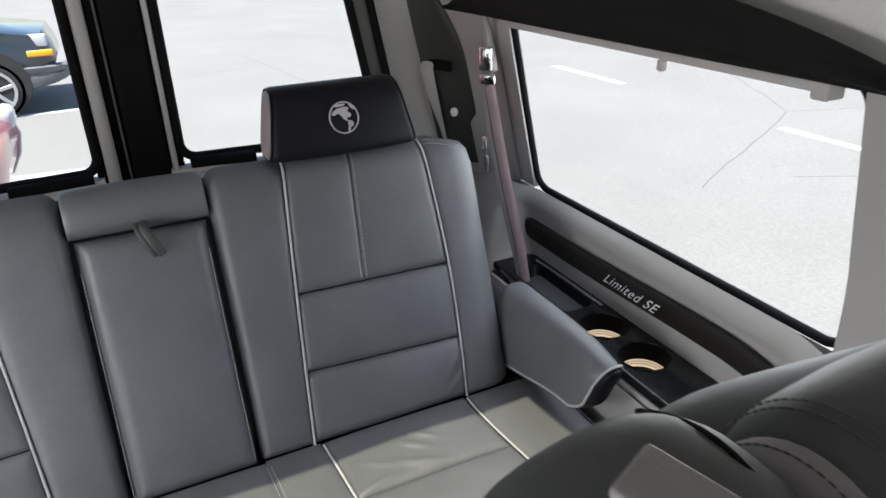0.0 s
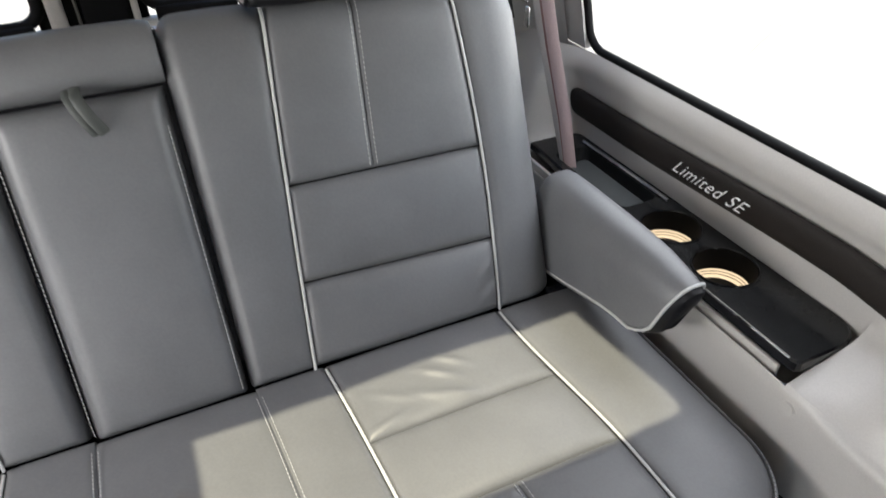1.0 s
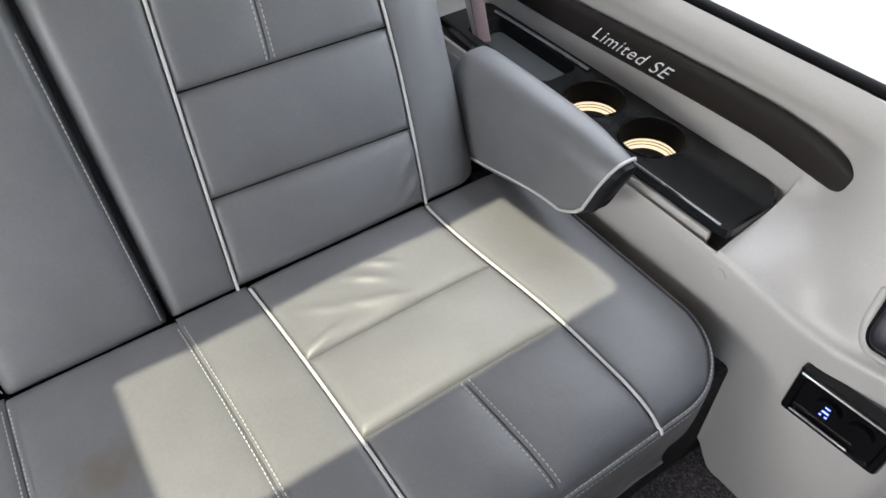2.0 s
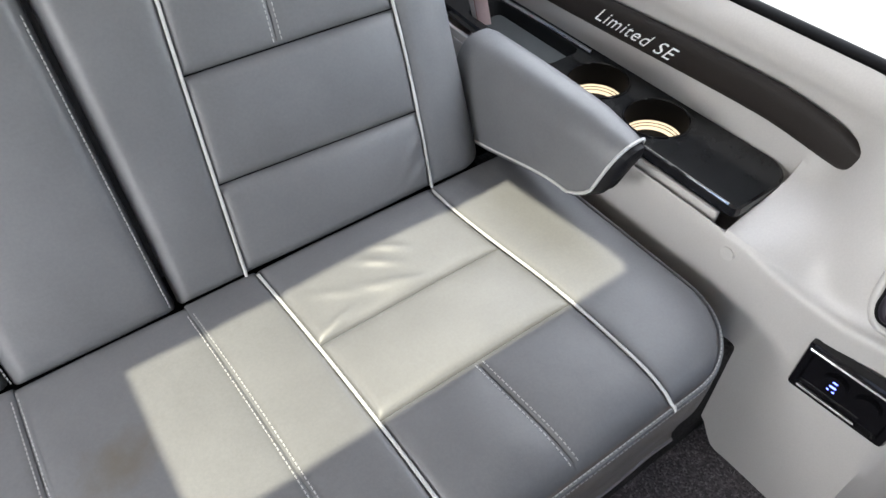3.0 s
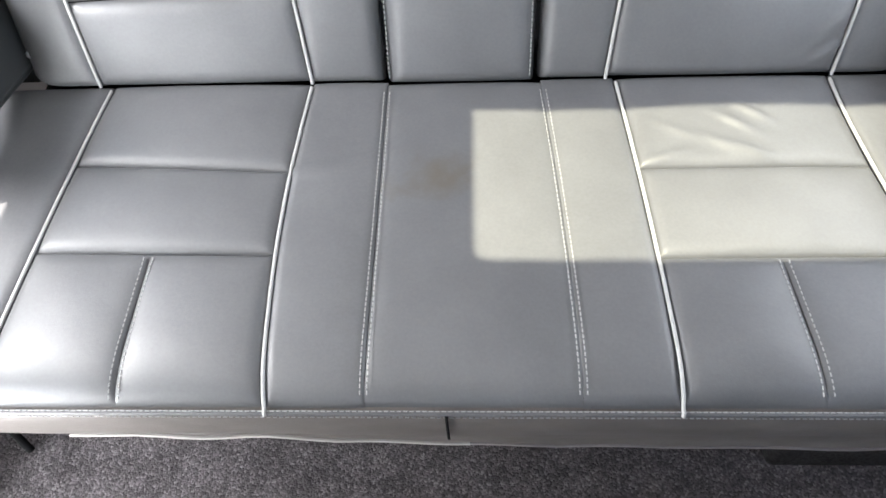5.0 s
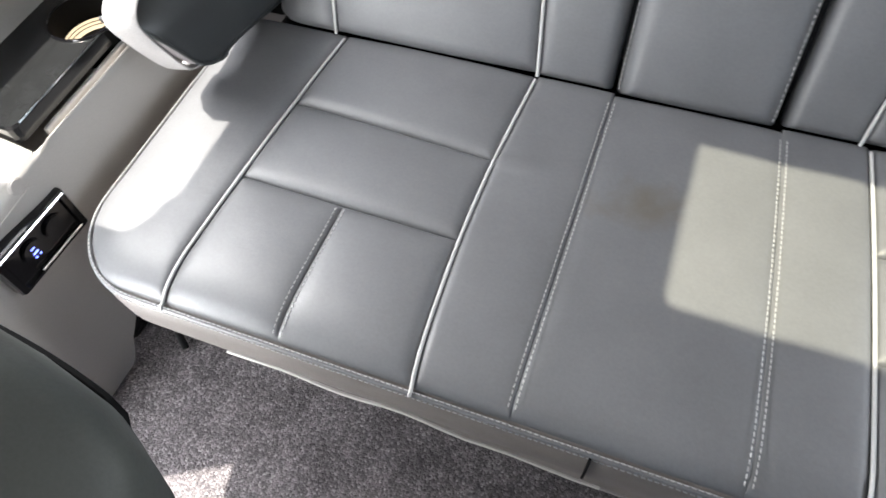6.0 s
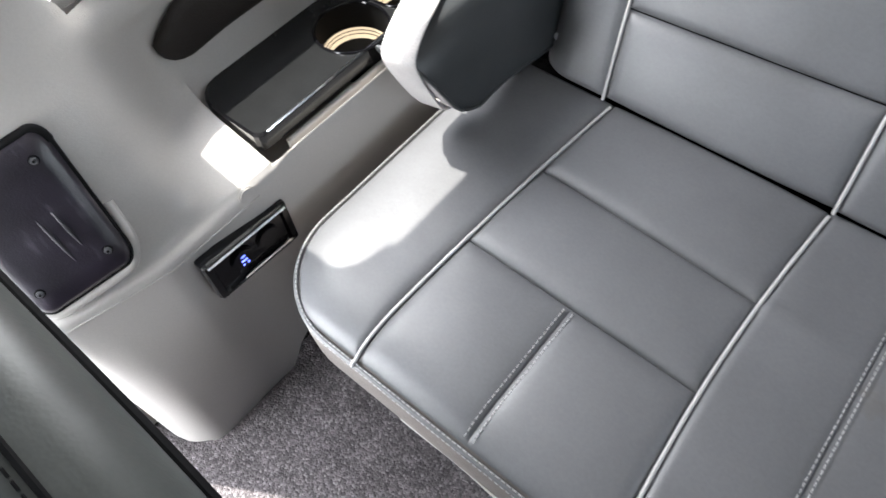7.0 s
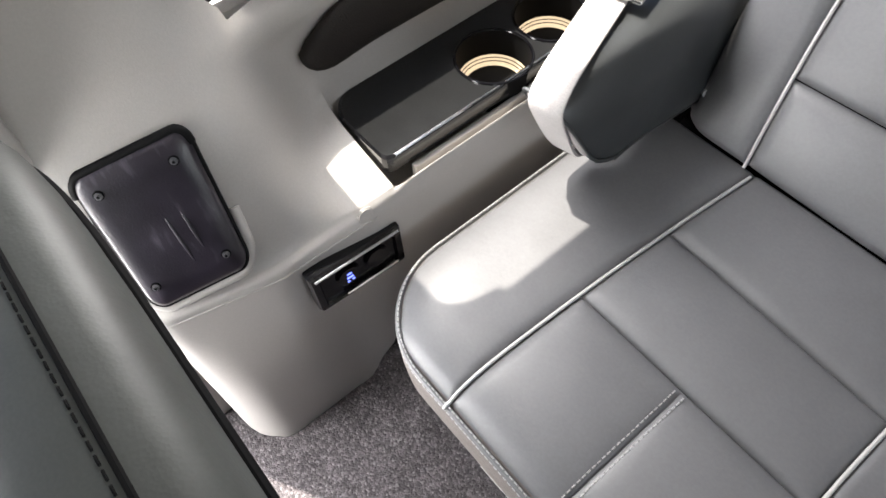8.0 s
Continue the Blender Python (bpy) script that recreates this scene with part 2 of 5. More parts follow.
TINTED_GLASS = clear("tinted_side_glass", (0.6, 0.59, 0.58), 0.03)
GLASS = clear("window_glass", (0.93, 0.94, 0.93), 0.02)
BLUE_GLOW = glowing("blue_backlight", (0.15, 0.2, 1.0), 0.8)
GLOW_RING = glowing("glowing_gold_ring", (1.0, 0.78, 0.52), 0.2, (0.4, 0.33, 0.22))  # emission added to brighten the gold rings of the cup holders
TAUPE = surface("taupe_plastic", (0.036, 0.037, 0.033), 0.5, fine=0.05, wide=0.08, bump=0.2, bump_size=0.002)
# charcoal leather, its colour taken darker for the shade on the left armrest
SHADED_CHARCOAL = surface("shaded_charcoal_leather", (0.034, 0.037, 0.039), 0.42, spec=0.55, fine=0.05, fine_size=0.004, wide=0.12, wide_size=0.1, bump=0.09, bump_size=0.0018, kind="grain", fold=0.14, fold_size=0.05)
MAUVE_GREY = surface("mauve_grey_leather", (0.21, 0.19, 0.195), 0.45, fine=0.05, wide=0.1, bump=0.25, bump_size=0.0022, kind="grain")


# ---- building ----
ORIGIN = {}


def thing(name, base, label, category, group="", kind=""):
    ob = new(name)
    ob.empty_display_size = 0.05
    ob.location = Vector(base) * K
    ORIGIN[ob.name] = Vector(base)
    return tagged(ob, label, category, group, kind)


def part(name, bm, material, parent=None, label="", smooth=True, category="", kind="", group=""):
    """Links a bmesh (drawing units, placed in the world) as one mesh object under a thing or a part."""
    o = ORIGIN[parent.name] if parent else Vector()
    bmesh.ops.recalc_face_normals(bm, faces=bm.faces)
    bm.transform(Matrix.Scale(K, 4) @ Matrix.Translation(-o))
    for f in bm.faces:
        f.smooth = smooth
    me = bpy.data.meshes.new(name)
    bm.to_mesh(me)
    bm.free()
    me.materials.append(material)
    if smooth:
        me.set_sharp_from_angle(angle=radians(50))
    ob = new(name, me)
    ORIGIN[ob.name] = o
    if parent:
        ob.parent = parent
    return tagged(ob, label, category, group, kind)


def grid(f, us, vs, bm=None):
    """A sheet of the points f(u, v)."""
    bm = bm or bmesh.new()
    rows = [[bm.verts.new(f(u, v)) for u in us] for v in vs]
    for a, b in zip(rows, rows[1:]):
        for i in range(len(us) - 1):
            bm.faces.new((a[i], a[i + 1], b[i + 1], b[i]))
    return bm


def loft(rings, bm=None, caps=True, closed=True):
    """Joins rings of equally many points."""
    bm = bm or bmesh.new()
    vs = [[bm.verts.new(p) for p in r] for r in rings]
    n = len(vs[0])
    for a, b in zip(vs, vs[1:]):
        for i in range(n if closed else n - 1):
            j = (i + 1) % n
            bm.faces.new((a[i], a[j], b[j], b[i]))
    if caps:
        bm.faces.new(vs[0][::-1])
        bm.faces.new(vs[-1])
    return bm


def tube(pts, r, n=8, bm=None, flat=1.0, up=None, closed=False):
    """A round (or flattened) cord along points."""
    pts = [Vector(p) for p in pts]
    rings, side = [], None
    m = len(pts)
    for i, p in enumerate(pts):
        a, b = (pts[(i - 1) % m], pts[(i + 1) % m]) if closed else (pts[max(i - 1, 0)], pts[min(i + 1, m - 1)])
        d = (b - a).normalized()
        if side is None or up is not None:
            ref = Vector(up) if up is not None else (Vector((0, 0, 1)) if abs(d.z) < 0.9 else Vector((1, 0, 0)))
            side = d.cross(ref).normalized()
        else:
            side = (side - d * side.dot(d)).normalized()
        top = side.cross(d)
        rings.append([p + side * (r * math.cos(k * math.tau / n)) + top * (r * flat * math.sin(k * math.tau / n)) for k in range(n)])
    if closed:
        rings.append(rings[0])
    bm = loft(rings, bm, caps=not closed)
    if closed:
        bmesh.ops.remove_doubles(bm, verts=bm.verts, dist=1e-6)
    return bm


def rbox(size, at, bevel=0.01, seg=3, turn=None, bm=None):
    """A box with rounded edges. turn: a rotation about its middle."""
    b = bmesh.new()
    bmesh.ops.create_cube(b, size=1)
    bmesh.ops.scale(b, vec=size, verts=b.verts)
    if bevel:
        bmesh.ops.bevel(b, geom=b.edges[:], offset=bevel, segments=seg, affect="EDGES", profile=0.5)
    b.transform(Matrix.Translation(at) @ (turn.to_4x4() if turn else Matrix()))
    if bm is None:
        return b
    me = bpy.data.meshes.new("joined")
    b.to_mesh(me)
    b.free()
    bm.from_mesh(me)
    bpy.data.meshes.remove(me)
    return bm


def disc(r, depth, at, axis=(0, 0, 1), n=24, bevel=0.0, bm=None):
    """A short round bar."""
    b = bmesh.new()
    bmesh.ops.create_cone(b, cap_ends=True, segments=n, radius1=r, radius2=r, depth=depth)
    if bevel:
        bmesh.ops.bevel(b, geom=[e for e in b.edges if abs(e.verts[0].co.z - e.verts[1].co.z) < 1e-6], offset=bevel, segments=2, affect="EDGES")
    b.transform(Matrix.Translation(at) @ Vector(axis).to_track_quat("Z", "Y").to_matrix().to_4x4())
    if bm is None:
        return b
    me = bpy.data.meshes.new("joined")
    b.to_mesh(me)
    b.free()
    bm.from_mesh(me)
    bpy.data.meshes.remove(me)
    return bm


def ribbon(pts, across, w, t, taper=lambda i: 1.0):
    """A flat strap along points: w wide along across, t thick."""
    pts = [Vector(p) for p in pts]
    a = Vector(across).normalized()
    rings = []
    for i, p in enumerate(pts):
        d = (pts[min(i + 1, len(pts) - 1)] - pts[max(i - 1, 0)]).normalized()
        n = d.cross(a).normalized()
        rings.append([p + a * (w / 2 * x * taper(i)) + n * (t / 2 * y) for x, y in ((-1, -0.4), (-0.96, -1), (0, -1.15), (0.96, -1), (1, -0.4), (1, 0.4), (0.96, 1), (0, 1.15), (-0.96, 1), (-1, 0.4))])
    return loft(rings)


def spread(edge, n=9):
    """Steps from 0 to 1, close together near both ends."""
    e = [0, edge * 0.08, edge * 0.22, edge * 0.45, edge * 0.7, edge]
    return e + [edge + (1 - 2 * edge) * i / n for i in range(1, n)] + [1 - x for x in reversed(e)]


def round_in(d, w):
    """1 at a seam, 0 from w on, along a quarter circle."""
    return 0.0 if d >= w else 1 - math.sqrt(max(0.0, 1 - (1 - d / w) ** 2))


def lerp(a, b, t):
    return a + (b - a) * t


def smooth(t):
    t = max(0.0, min(1.0, t))
    return t * t * (3 - 2 * t)


def pad(base, left, right, b0, b1, puff=0.008, depth=0.012, edge=0.02, depths=None, ripple=None, n=10, edge_b=None):
    """A stuffed panel on the surface base(a, b, h): a from left(b) to right(b), b from b0 to b1, rounded into its seams."""
    dl, dr, d0, d1 = depths or (depth,) * 4
    width, height = abs(right((b0 + b1) / 2) - left((b0 + b1) / 2)), abs(b1 - b0)
    eb = edge_b or edge
    eu, ev = min(0.3, edge / width), min(0.3, eb / height)

    def f(u, v):
        b = lerp(b0, b1, v)
        a = lerp(left(b), right(b), u)
        h = puff * max(0.0, math.sin(math.pi * u) * math.sin(math.pi * v)) ** 0.5
        h -= max(dl * round_in(u * width, edge), dr * round_in((1 - u) * width, edge), d0 * round_in(v * height, eb), d1 * round_in((1 - v) * height, eb))
        if ripple:
            h += ripple(u, v)
        h += 0.0012 * noise.noise(Vector((a * 9, b * 9, 3.1)))
        return base(a, b, h)

    return grid(f, spread(eu, n), spread(ev, n))


def stitches(pts, length=0.0055, gap=0.0032, r=0.001):
    """Thread along points: short raised dashes in one mesh."""
    bm = bmesh.new()
    pts = [Vector(p) for p in pts]
    run = 0.0
    seg = list(zip(pts, pts[1:]))
    total = sum((b - a).length for a, b in seg)

    def at(s):
        for a, b in seg:
            d = (b - a).length
            if s <= d:
                return a.lerp(b, s / d) if d else a
            s -= d
        return pts[-1]

    while run + length < total:
        a, b = at(run), at(run + length)
        tube([a, a.lerp(b, 0.5) + Vector((0, 0, 0.0004)), b], r, 5, bm)
        run += length + gap
    return bm


# ---- the ground outside ----
def ground_sheet():
    s = 2500
    return grid(lambda u, v: Vector(((u - 0.5) * s, (v - 0.5) * s, -0.65)), np.linspace(0, 1, 5), np.linspace(0, 1, 5))


part("ground", ground_sheet(), ASPHALT, None, "sun-bleached grey asphalt car park", False, "ground", "structure")


def bay_line(a, b, w=0.13):
    a, b = Vector((*a, -0.65)), Vector((*b, -0.65))
    d = (b - a).normalized()
    s = Vector((-d.y, d.x, 0)) * w / 2
    up = Vector((0, 0, 0.006))
    part("bay_line", loft([[a + s, a - s, a - s + up, a + s + up], [b + s, b - s, b - s + up, b + s + up]]), ROAD_PAINT, None, "worn white painted bay line on the asphalt", False, "road marking", "structure", "bay lines")


for a, b in (((6.82, 10.0), (6.85, 8.25)), ((6.8, 5.4), (6.85, 3.3)), ((-0.1, 10.93), (-6, 11.05)), ((-0.1, 7.82), (-5, 8.3)), ((6.5, 15.5), (6.55, 13.2))):
    bay_line(a, b)


def crack(points, seed):
    pts = []
    for a, b in zip(points, points[1:]):
        a, b = Vector((*a, 0)), Vector((*b, 0))
        for k in range(12):
            p = a.lerp(b, k / 12)
            w = noise.noise_vector(p * 1.7 + Vector((seed, 0, 0))) * 0.05
            pts.append((p.x + w.x, p.y + w.y, -0.649))
    part("crack", tube(pts, 0.009, 4, flat=0.12, up=(0, 0, 1)), CRACK, None, "dark crack in the asphalt", False, "crack", "structure", "asphalt cracks")


crack([(4.6, 4.4), (5.8, 5.0), (7.5, 5.9), (9.0, 8.5)], 1)
crack([(5.5, 4.2), (6.6, 3.6), (8, 2.2)], 2)
crack([(7.5, 5.9), (10, 5.0), (13, 4.6)], 3)
crack([(4.5, 11), (8, 9.6), (12, 9.2)], 4)
crack([(0.5, 15.2), (2.4, 14.4), (2.8, 11), (4.0, 8)], 5)
crack([(1.2, 12.6), (2.5, 13.0)], 6)


# ---- the van's shell ----
def wall_x(z):
    return 1.105 - 0.21 * (z - 0.812)


SHELF = ((0.935, 0.0), (0.932, 0.15), (0.93, 0.35), (0.925, 0.49), (0.922, 0.54), (0.928, 0.56), (0.946, 0.568), (1.055, 0.598), (1.09, 0.63), (1.104, 0.68), (1.102, 0.735), (1.092, 0.765), (1.094, 0.79), (1.105, 0.814))
SLOPE = ((0.955, 0.0), (0.95, 0.15), (0.945, 0.35), (0.945, 0.46), (0.943, 0.515), (0.957, 0.53), (0.967, 0.55), (0.982, 0.61), (1.0, 0.66), (1.018, 0.71), (1.038, 0.75), (1.053, 0.775), (1.064, 0.795), (1.074, 0.814))


def curve(points, n):
    """Points evenly along a smooth curve through control points."""
    out, m = [], len(points)
    for i in range(n):
        t = i / (n - 1) * (m - 1)
        k = min(int(t), m - 2)
        f = t - k
        p = [Vector(points[max(0, min(m - 1, k + j))]) for j in (-1, 0, 1, 2)]
        out.append(0.5 * ((2 * p[1]) + (p[2] - p[0]) * f + (2 * p[0] - 5 * p[1] + 4 * p[2] - p[3]) * f * f + (3 * p[1] - p[0] - 3 * p[2] + p[3]) * f ** 3))
    return out


def wall_profile(y, n=70, side=1):
    well = smooth((y - (0.916 if side > 0 else 0.903)) / 0.02) * (1 - smooth((y - 1.76) / 0.02))
    w = smooth((y - 0.735) / 0.15) * (1 - smooth((y - 1.76) / 0.12))
    out = 0.25 * max(0.0, min(0.16, 0.7 - y)) + 0.1 * smooth((0.545 - y) / 0.09)
    if side > 0:
        bend = lambda z: 1 if y < 0.545 else smooth(z / 0.5) * (1 - smooth((z - 0.755) / 0.06))
    else:
        bend = lambda z: lerp(smooth(z / 0.5), 1, smooth((0.6 - y) / 0.1))
    corner = 0.028 * round_in(max(0.0, y - 0.525), 0.06) if side < 0 else 0.0
    pts = [(lerp(b[0] + out * bend(b[1]) + corner * (1 - smooth((b[1] - 0.25) / 0.27)), a[0], w), lerp(b[1], a[1], w)) for a, b in zip(SHELF, SLOPE)]
    pts = [(x, z - 0.09 * well) if 6 <= i <= 8 else (x, z) for i, (x, z) in enumerate(pts)]
    return curve(pts, n)


YSTEPS = [-2.3, -1.5, -0.8, -0.2, 0.2, 0.4] + list(np.linspace(0.45, 0.93, 33)) + list(np.linspace(0.98, 1.72, 14)) + list(np.linspace(1.74, 1.92, 10)) + [2.1, 2.44]


def side_wall(side, name):
    def low(y):
        """The panel's section; behind the footwell its lower edge rises under the sofa."""
        z0 = min(0.28, 1.6 * max(0.0, y - 0.775)) + (0.02 * round_in(y - 0.525, 0.04) if y < 0.6 and side < 0 else 0.0)
        pts = wall_profile(y, 120, side)
        above = [p for p in pts if p.y >= z0] or pts
        out = []
        for i in range(70):
            t = i / 69 * (len(above) - 1)
            k = min(int(t), len(above) - 2)
            p = above[k].lerp(above[k + 1], t - k)
            out.append(Vector((side * p.x, y, p.y)))
        return out
    ys = [0.525, 0.527, 0.53, 0.534, 0.539, 0.545, 0.552, 0.56, 0.569, 0.579, 0.59] + [y for y in YSTEPS if y > 0.598] if side < 0 else YSTEPS
    bm = loft([low(y) for y in ys], caps=False, closed=False)
    ob = part(name, bm, TRIM, None, "moulded grey-beige plastic side panel of the van", True, "wall", "structure")
    if side < 0:
        run = [Vector((-wall_profile(y, 131, -1)[38].x, y, wall_profile(y, 131, -1)[38].y)) for y in np.linspace(0.53, 0.86, 24)]
        part("parting_line", tube(run, 0.0013, 6), TRIM, ob, "parting line between the mouldings")
    # window pillars, header and outer skin
    def slab(y0, y1, z0, z1, depth=0.03):
        us = np.linspace(0, 1, 5)
        inner = [[Vector((side * (wall_x(lerp(z0, z1, v))), lerp(y0, y1, u), lerp(z0, z1, v))) for u in us] for v in us]
        outer = [[p + Vector((side * depth, 0, 0)) for p in r] for r in inner]
        b = bmesh.new()
        ring = lambda g: [g[0][i] for i in range(5)] + [g[i][4] for i in range(1, 5)] + [g[4][i] for i in range(3, -1, -1)] + [g[i][0] for i in range(3, 0, -1)]
        return loft([ring(inner), ring(outer)], b)
    for y0, y1, z0, z1, pname in ((1.79, 1.88, 0.814, 1.32, "pillar_rear"), (-1.5, -1.05, 0.814, 1.32, "pillar_front"), (-2.3, 2.44, 1.322 if side > 0 else 1.35, 1.45, "header")):
        part(pname, slab(y0, y1, z0, z1), TRIM if pname != "header" else HEADLINER, ob)
    for y0, y1 in ((-2.34, 2.46),) if side > 0 else ((-2.34, -1.05), (0.5, 2.46)):
        rows = [[Vector((side * x, y, z)) for x, z in ((1.112, 0.808), (1.16, 0.76), (1.22, 0.62), (1.23, 0.2), (1.19, -0.22), (1.15, -0.22), (1.19, 0.2), (1.18, 0.6), (1.14, 0.72), (1.112, 0.77))] for y in (y0, y1)]
        part("outer_skin", loft(rows), VAN_PAINT, ob, "white painted outer body panel")
    # the middle pillar flows out of the panel below and rounds off at its front edge
    rows = []
    for z in np.linspace(0.813, 1.325 if side > 0 else 1.37, 36):
        s = (z - 0.813) / 0.512
        front = 0.56 + 0.1 * s if side > 0 else 0.54
        y1 = 0.765 if side > 0 else 0.8 - 0.206 * (z - 0.8) + 0.01 * round_in(max(0.0, z - 0.83), 0.04) + 0.085 * round_in(max(0.0, 1.35 - z), 0.1)
        row = []
        for y in [front + 0.0, front + 0.006, front + 0.016, front + 0.03, front + 0.05] + list(np.linspace(front + 0.07, y1, 8)):
            x = lerp(wall_profile(y, 20, side)[-1].x, wall_x(1.325), s) + (0.028 if side > 0 else 0.11) * math.sin(math.pi * s) * (1 - s)
            row.append(Vector((side * (x + (0.05 * round_in(y - front, 0.05) if side > 0 else 0.0)), y, z)))
        limit = y1 - (0.02 * (1 - s) ** 2 if side < 0 else 0.0)
        rows.append(row + [Vector((p.x + side * 0.04, min(p.y, limit), p.z)) for p in reversed(row)])
    part("pillar_middle", loft(rows), TRIM, ob)
    if side < 0:
        part("door_post", rbox((0.14, 0.14, 1.7), (-1.15, 0.47, 0.85), 0.02), TRIM, ob, "grey post of the side door opening")
        rows = [[Vector((-wall_x(z) - d, y, z)) for d, y in ((0.06, 0.42), (0.06, 0.65), (0.1, 0.65), (0.1, 0.42))] for z in (0.76, 1.0, 1.25, 1.5)]
        part("door_frame", loft(rows), VAN_PAINT, ob, "white painted frame of the side door opening", False)
    w = 0.05 if side < 0 else 0.45
    if side < 0:
        part("sill_strip", slab(0.77, 1.8, 0.812, 0.832), TRIM, ob)
    part("lower_carpet", rbox((w, 1.6, 0.42 if side < 0 else 0.34), (side * (1.025 - w / 2), 1.62, 0.21 if side < 0 else 0.17), 0.015), DARK_CARPET, ob, "dark carpeted wheel arch below the seat")
    return ob


wall_right = side_wall(1, "wall_right")
wall_left = side_wall(-1, "wall_left")


def rounded_rect(y0, y1, z0, z1, r, n=6):
    pts = []
    for cy, cz, a0 in ((y1 - r, z1 - r, 0), (y0 + r, z1 - r, 0.5), (y0 + r, z0 + r, 1.0), (y1 - r, z0 + r, 1.5)):
        pts += [(cy + r * math.cos((a0 + i / n / 2) * math.pi), cz + r * math.sin((a0 + i / n / 2) * math.pi)) for i in range(n + 1)]
    return pts


def side_window(side, name, y0, y1, label, slant=0.0):
    win = thing(name, (side * 1.0, (y0 + y1) / 2, 0.87), label, "window", kind="structure")
    pts = [Vector((side * (wall_x(z) + 0.016), y, z)) for y, z in [(y - slant * (z - 0.8) * (y1 - y) / (y1 - y0), z) for y, z in rounded_rect(y0, y1, 0.816 if not slant else 0.826, 1.325 if not slant else 1.362, 0.05 if not slant else 0.04)]]
    part("window_seal", tube(pts, 0.01, 8, closed=True), RUBBER, win, "black rubber seal")
    b = bmesh.new()
    b.faces.new([b.verts.new(p + Vector((side * 0.004, 0, 0))) for p in pts])
    bmesh.ops.triangulate(b, faces=b.faces)
    pane = part("pane", b, TINTED_GLASS if slant else GLASS, win, "lightly tinted glass pane" if slant else "clear glass pane", False)
    pane.visible_shadow = bool(slant)


side_window(1, "window_1", 0.765, 1.79, "long side window with a black rubber seal")
side_window(-1, "window_2", 0.785, 1.79, "long side window with a black rubber seal", 0.2)
side_window(1, "window_3", -1.05, 0.55, "side window beside the second row")


def flat_with_hole(outer, hole, z, thick):
    """A level slab with one opening."""
    bm = bmesh.new()
    edges = []
    for loop in (outer, hole):
        vs = [bm.verts.new((x, y, z)) for x, y in loop]
        edges += [bm.edges.new((a, b)) for a, b in zip(vs, vs[1:] + vs[:1])]
    bmesh.ops.triangle_fill(bm, use_beauty=True, edges=edges)
    g = bmesh.ops.extrude_face_region(bm, geom=bm.faces[:])
    bmesh.ops.translate(bm, vec=(0, 0, thick), verts=[v for v in g["geom"] if isinstance(v, bmesh.types.BMVert)])
    return bm


# roof with its skylight
SKY = [(-0.447, 1.032), (-0.447, 0.74), (-0.442, 0.728), (-0.43, 0.722), (0.31, 0.722), (0.335, 0.729), (0.349, 0.75), (0.349, 0.79), (0.333, 0.9), (0.321, 1.0), (0.319, 1.032)]
roof = part("ceiling", flat_with_hole([(-0.6, -2.3), (0.6, -2.3), (0.6, 2.45), (-0.6, 2.45)], SKY, 1.85, 0.05), HEADLINER, None, "cream cloth headliner of the raised roof with a skylight", False, "ceiling", "structure")
for s in (-1, 1):
    prof = curve([(0.985, 1.33), (0.965, 1.4), (0.9, 1.53), (0.8, 1.7), (0.7, 1.8), (0.6, 1.85)], 16)
    rows = [[Vector((s * p.x, y, p.y)) for p in prof] + [Vector((s * (p.x + 0.05), y, p.y + 0.06)) for p in reversed(prof)] for y in (-2.3, -1, 0, 1, 2, 2.45)]
    part("ceiling_cove", loft(rows), HEADLINER, roof, "cream cloth cove above the side windows")
pane = bmesh.new()
pane.faces.new([pane.verts.new((x, y, 1.89)) for x, y in SKY])
part("skylight_pane", pane, ROOF_GLASS, roof, "olive-tinted skylight pane", False)


def floor_slab():
    return rbox((2.3, 4.8, 0.06), (0, 0.06, -0.03), 0.005)


floor = part("floor", floor_slab(), CARPET, None, "speckled grey loop carpet on the van's floor", False, "floor", "structure")
wall_front = part("wall_front", rbox((2.2, 0.05, 1.25), (0, -2.33, 0.62), 0.01), PILLAR_DARK, None, "dark dashboard wall at the van's front", False, "wall", "structure")
part("windscreen_header", rbox((2.0, 0.05, 0.24), (0, -2.33, 1.74), 0.01), HEADLINER, wall_front)


def bow(x):
    """The rear doors bow outwards in plan."""
    return 2.25 - 0.35 * min(x * x, 0.16)


def bowed_bar(x0, x1, z0, z1, depth, dy):
    """A bar along the bowed rear doors with rounded edges."""
    e = min(0.012, (z1 - z0) / 4)
    rows = []
    for x in np.linspace(x0, x1, 17):
        y0, y1 = bow(x) + dy - depth / 2, bow(x) + dy + depth / 2
        rows.append([Vector((x, y, z)) for y, z in ((y0, z0 + e), (y0, z1 - e), (y0 + e * 0.3, z1 - e * 0.3), (y0 + e, z1), (y1, z1), (y1, z0), (y0 + e, z0), (y0 + e * 0.3, z0 + e * 0.3))])
    return loft(rows)


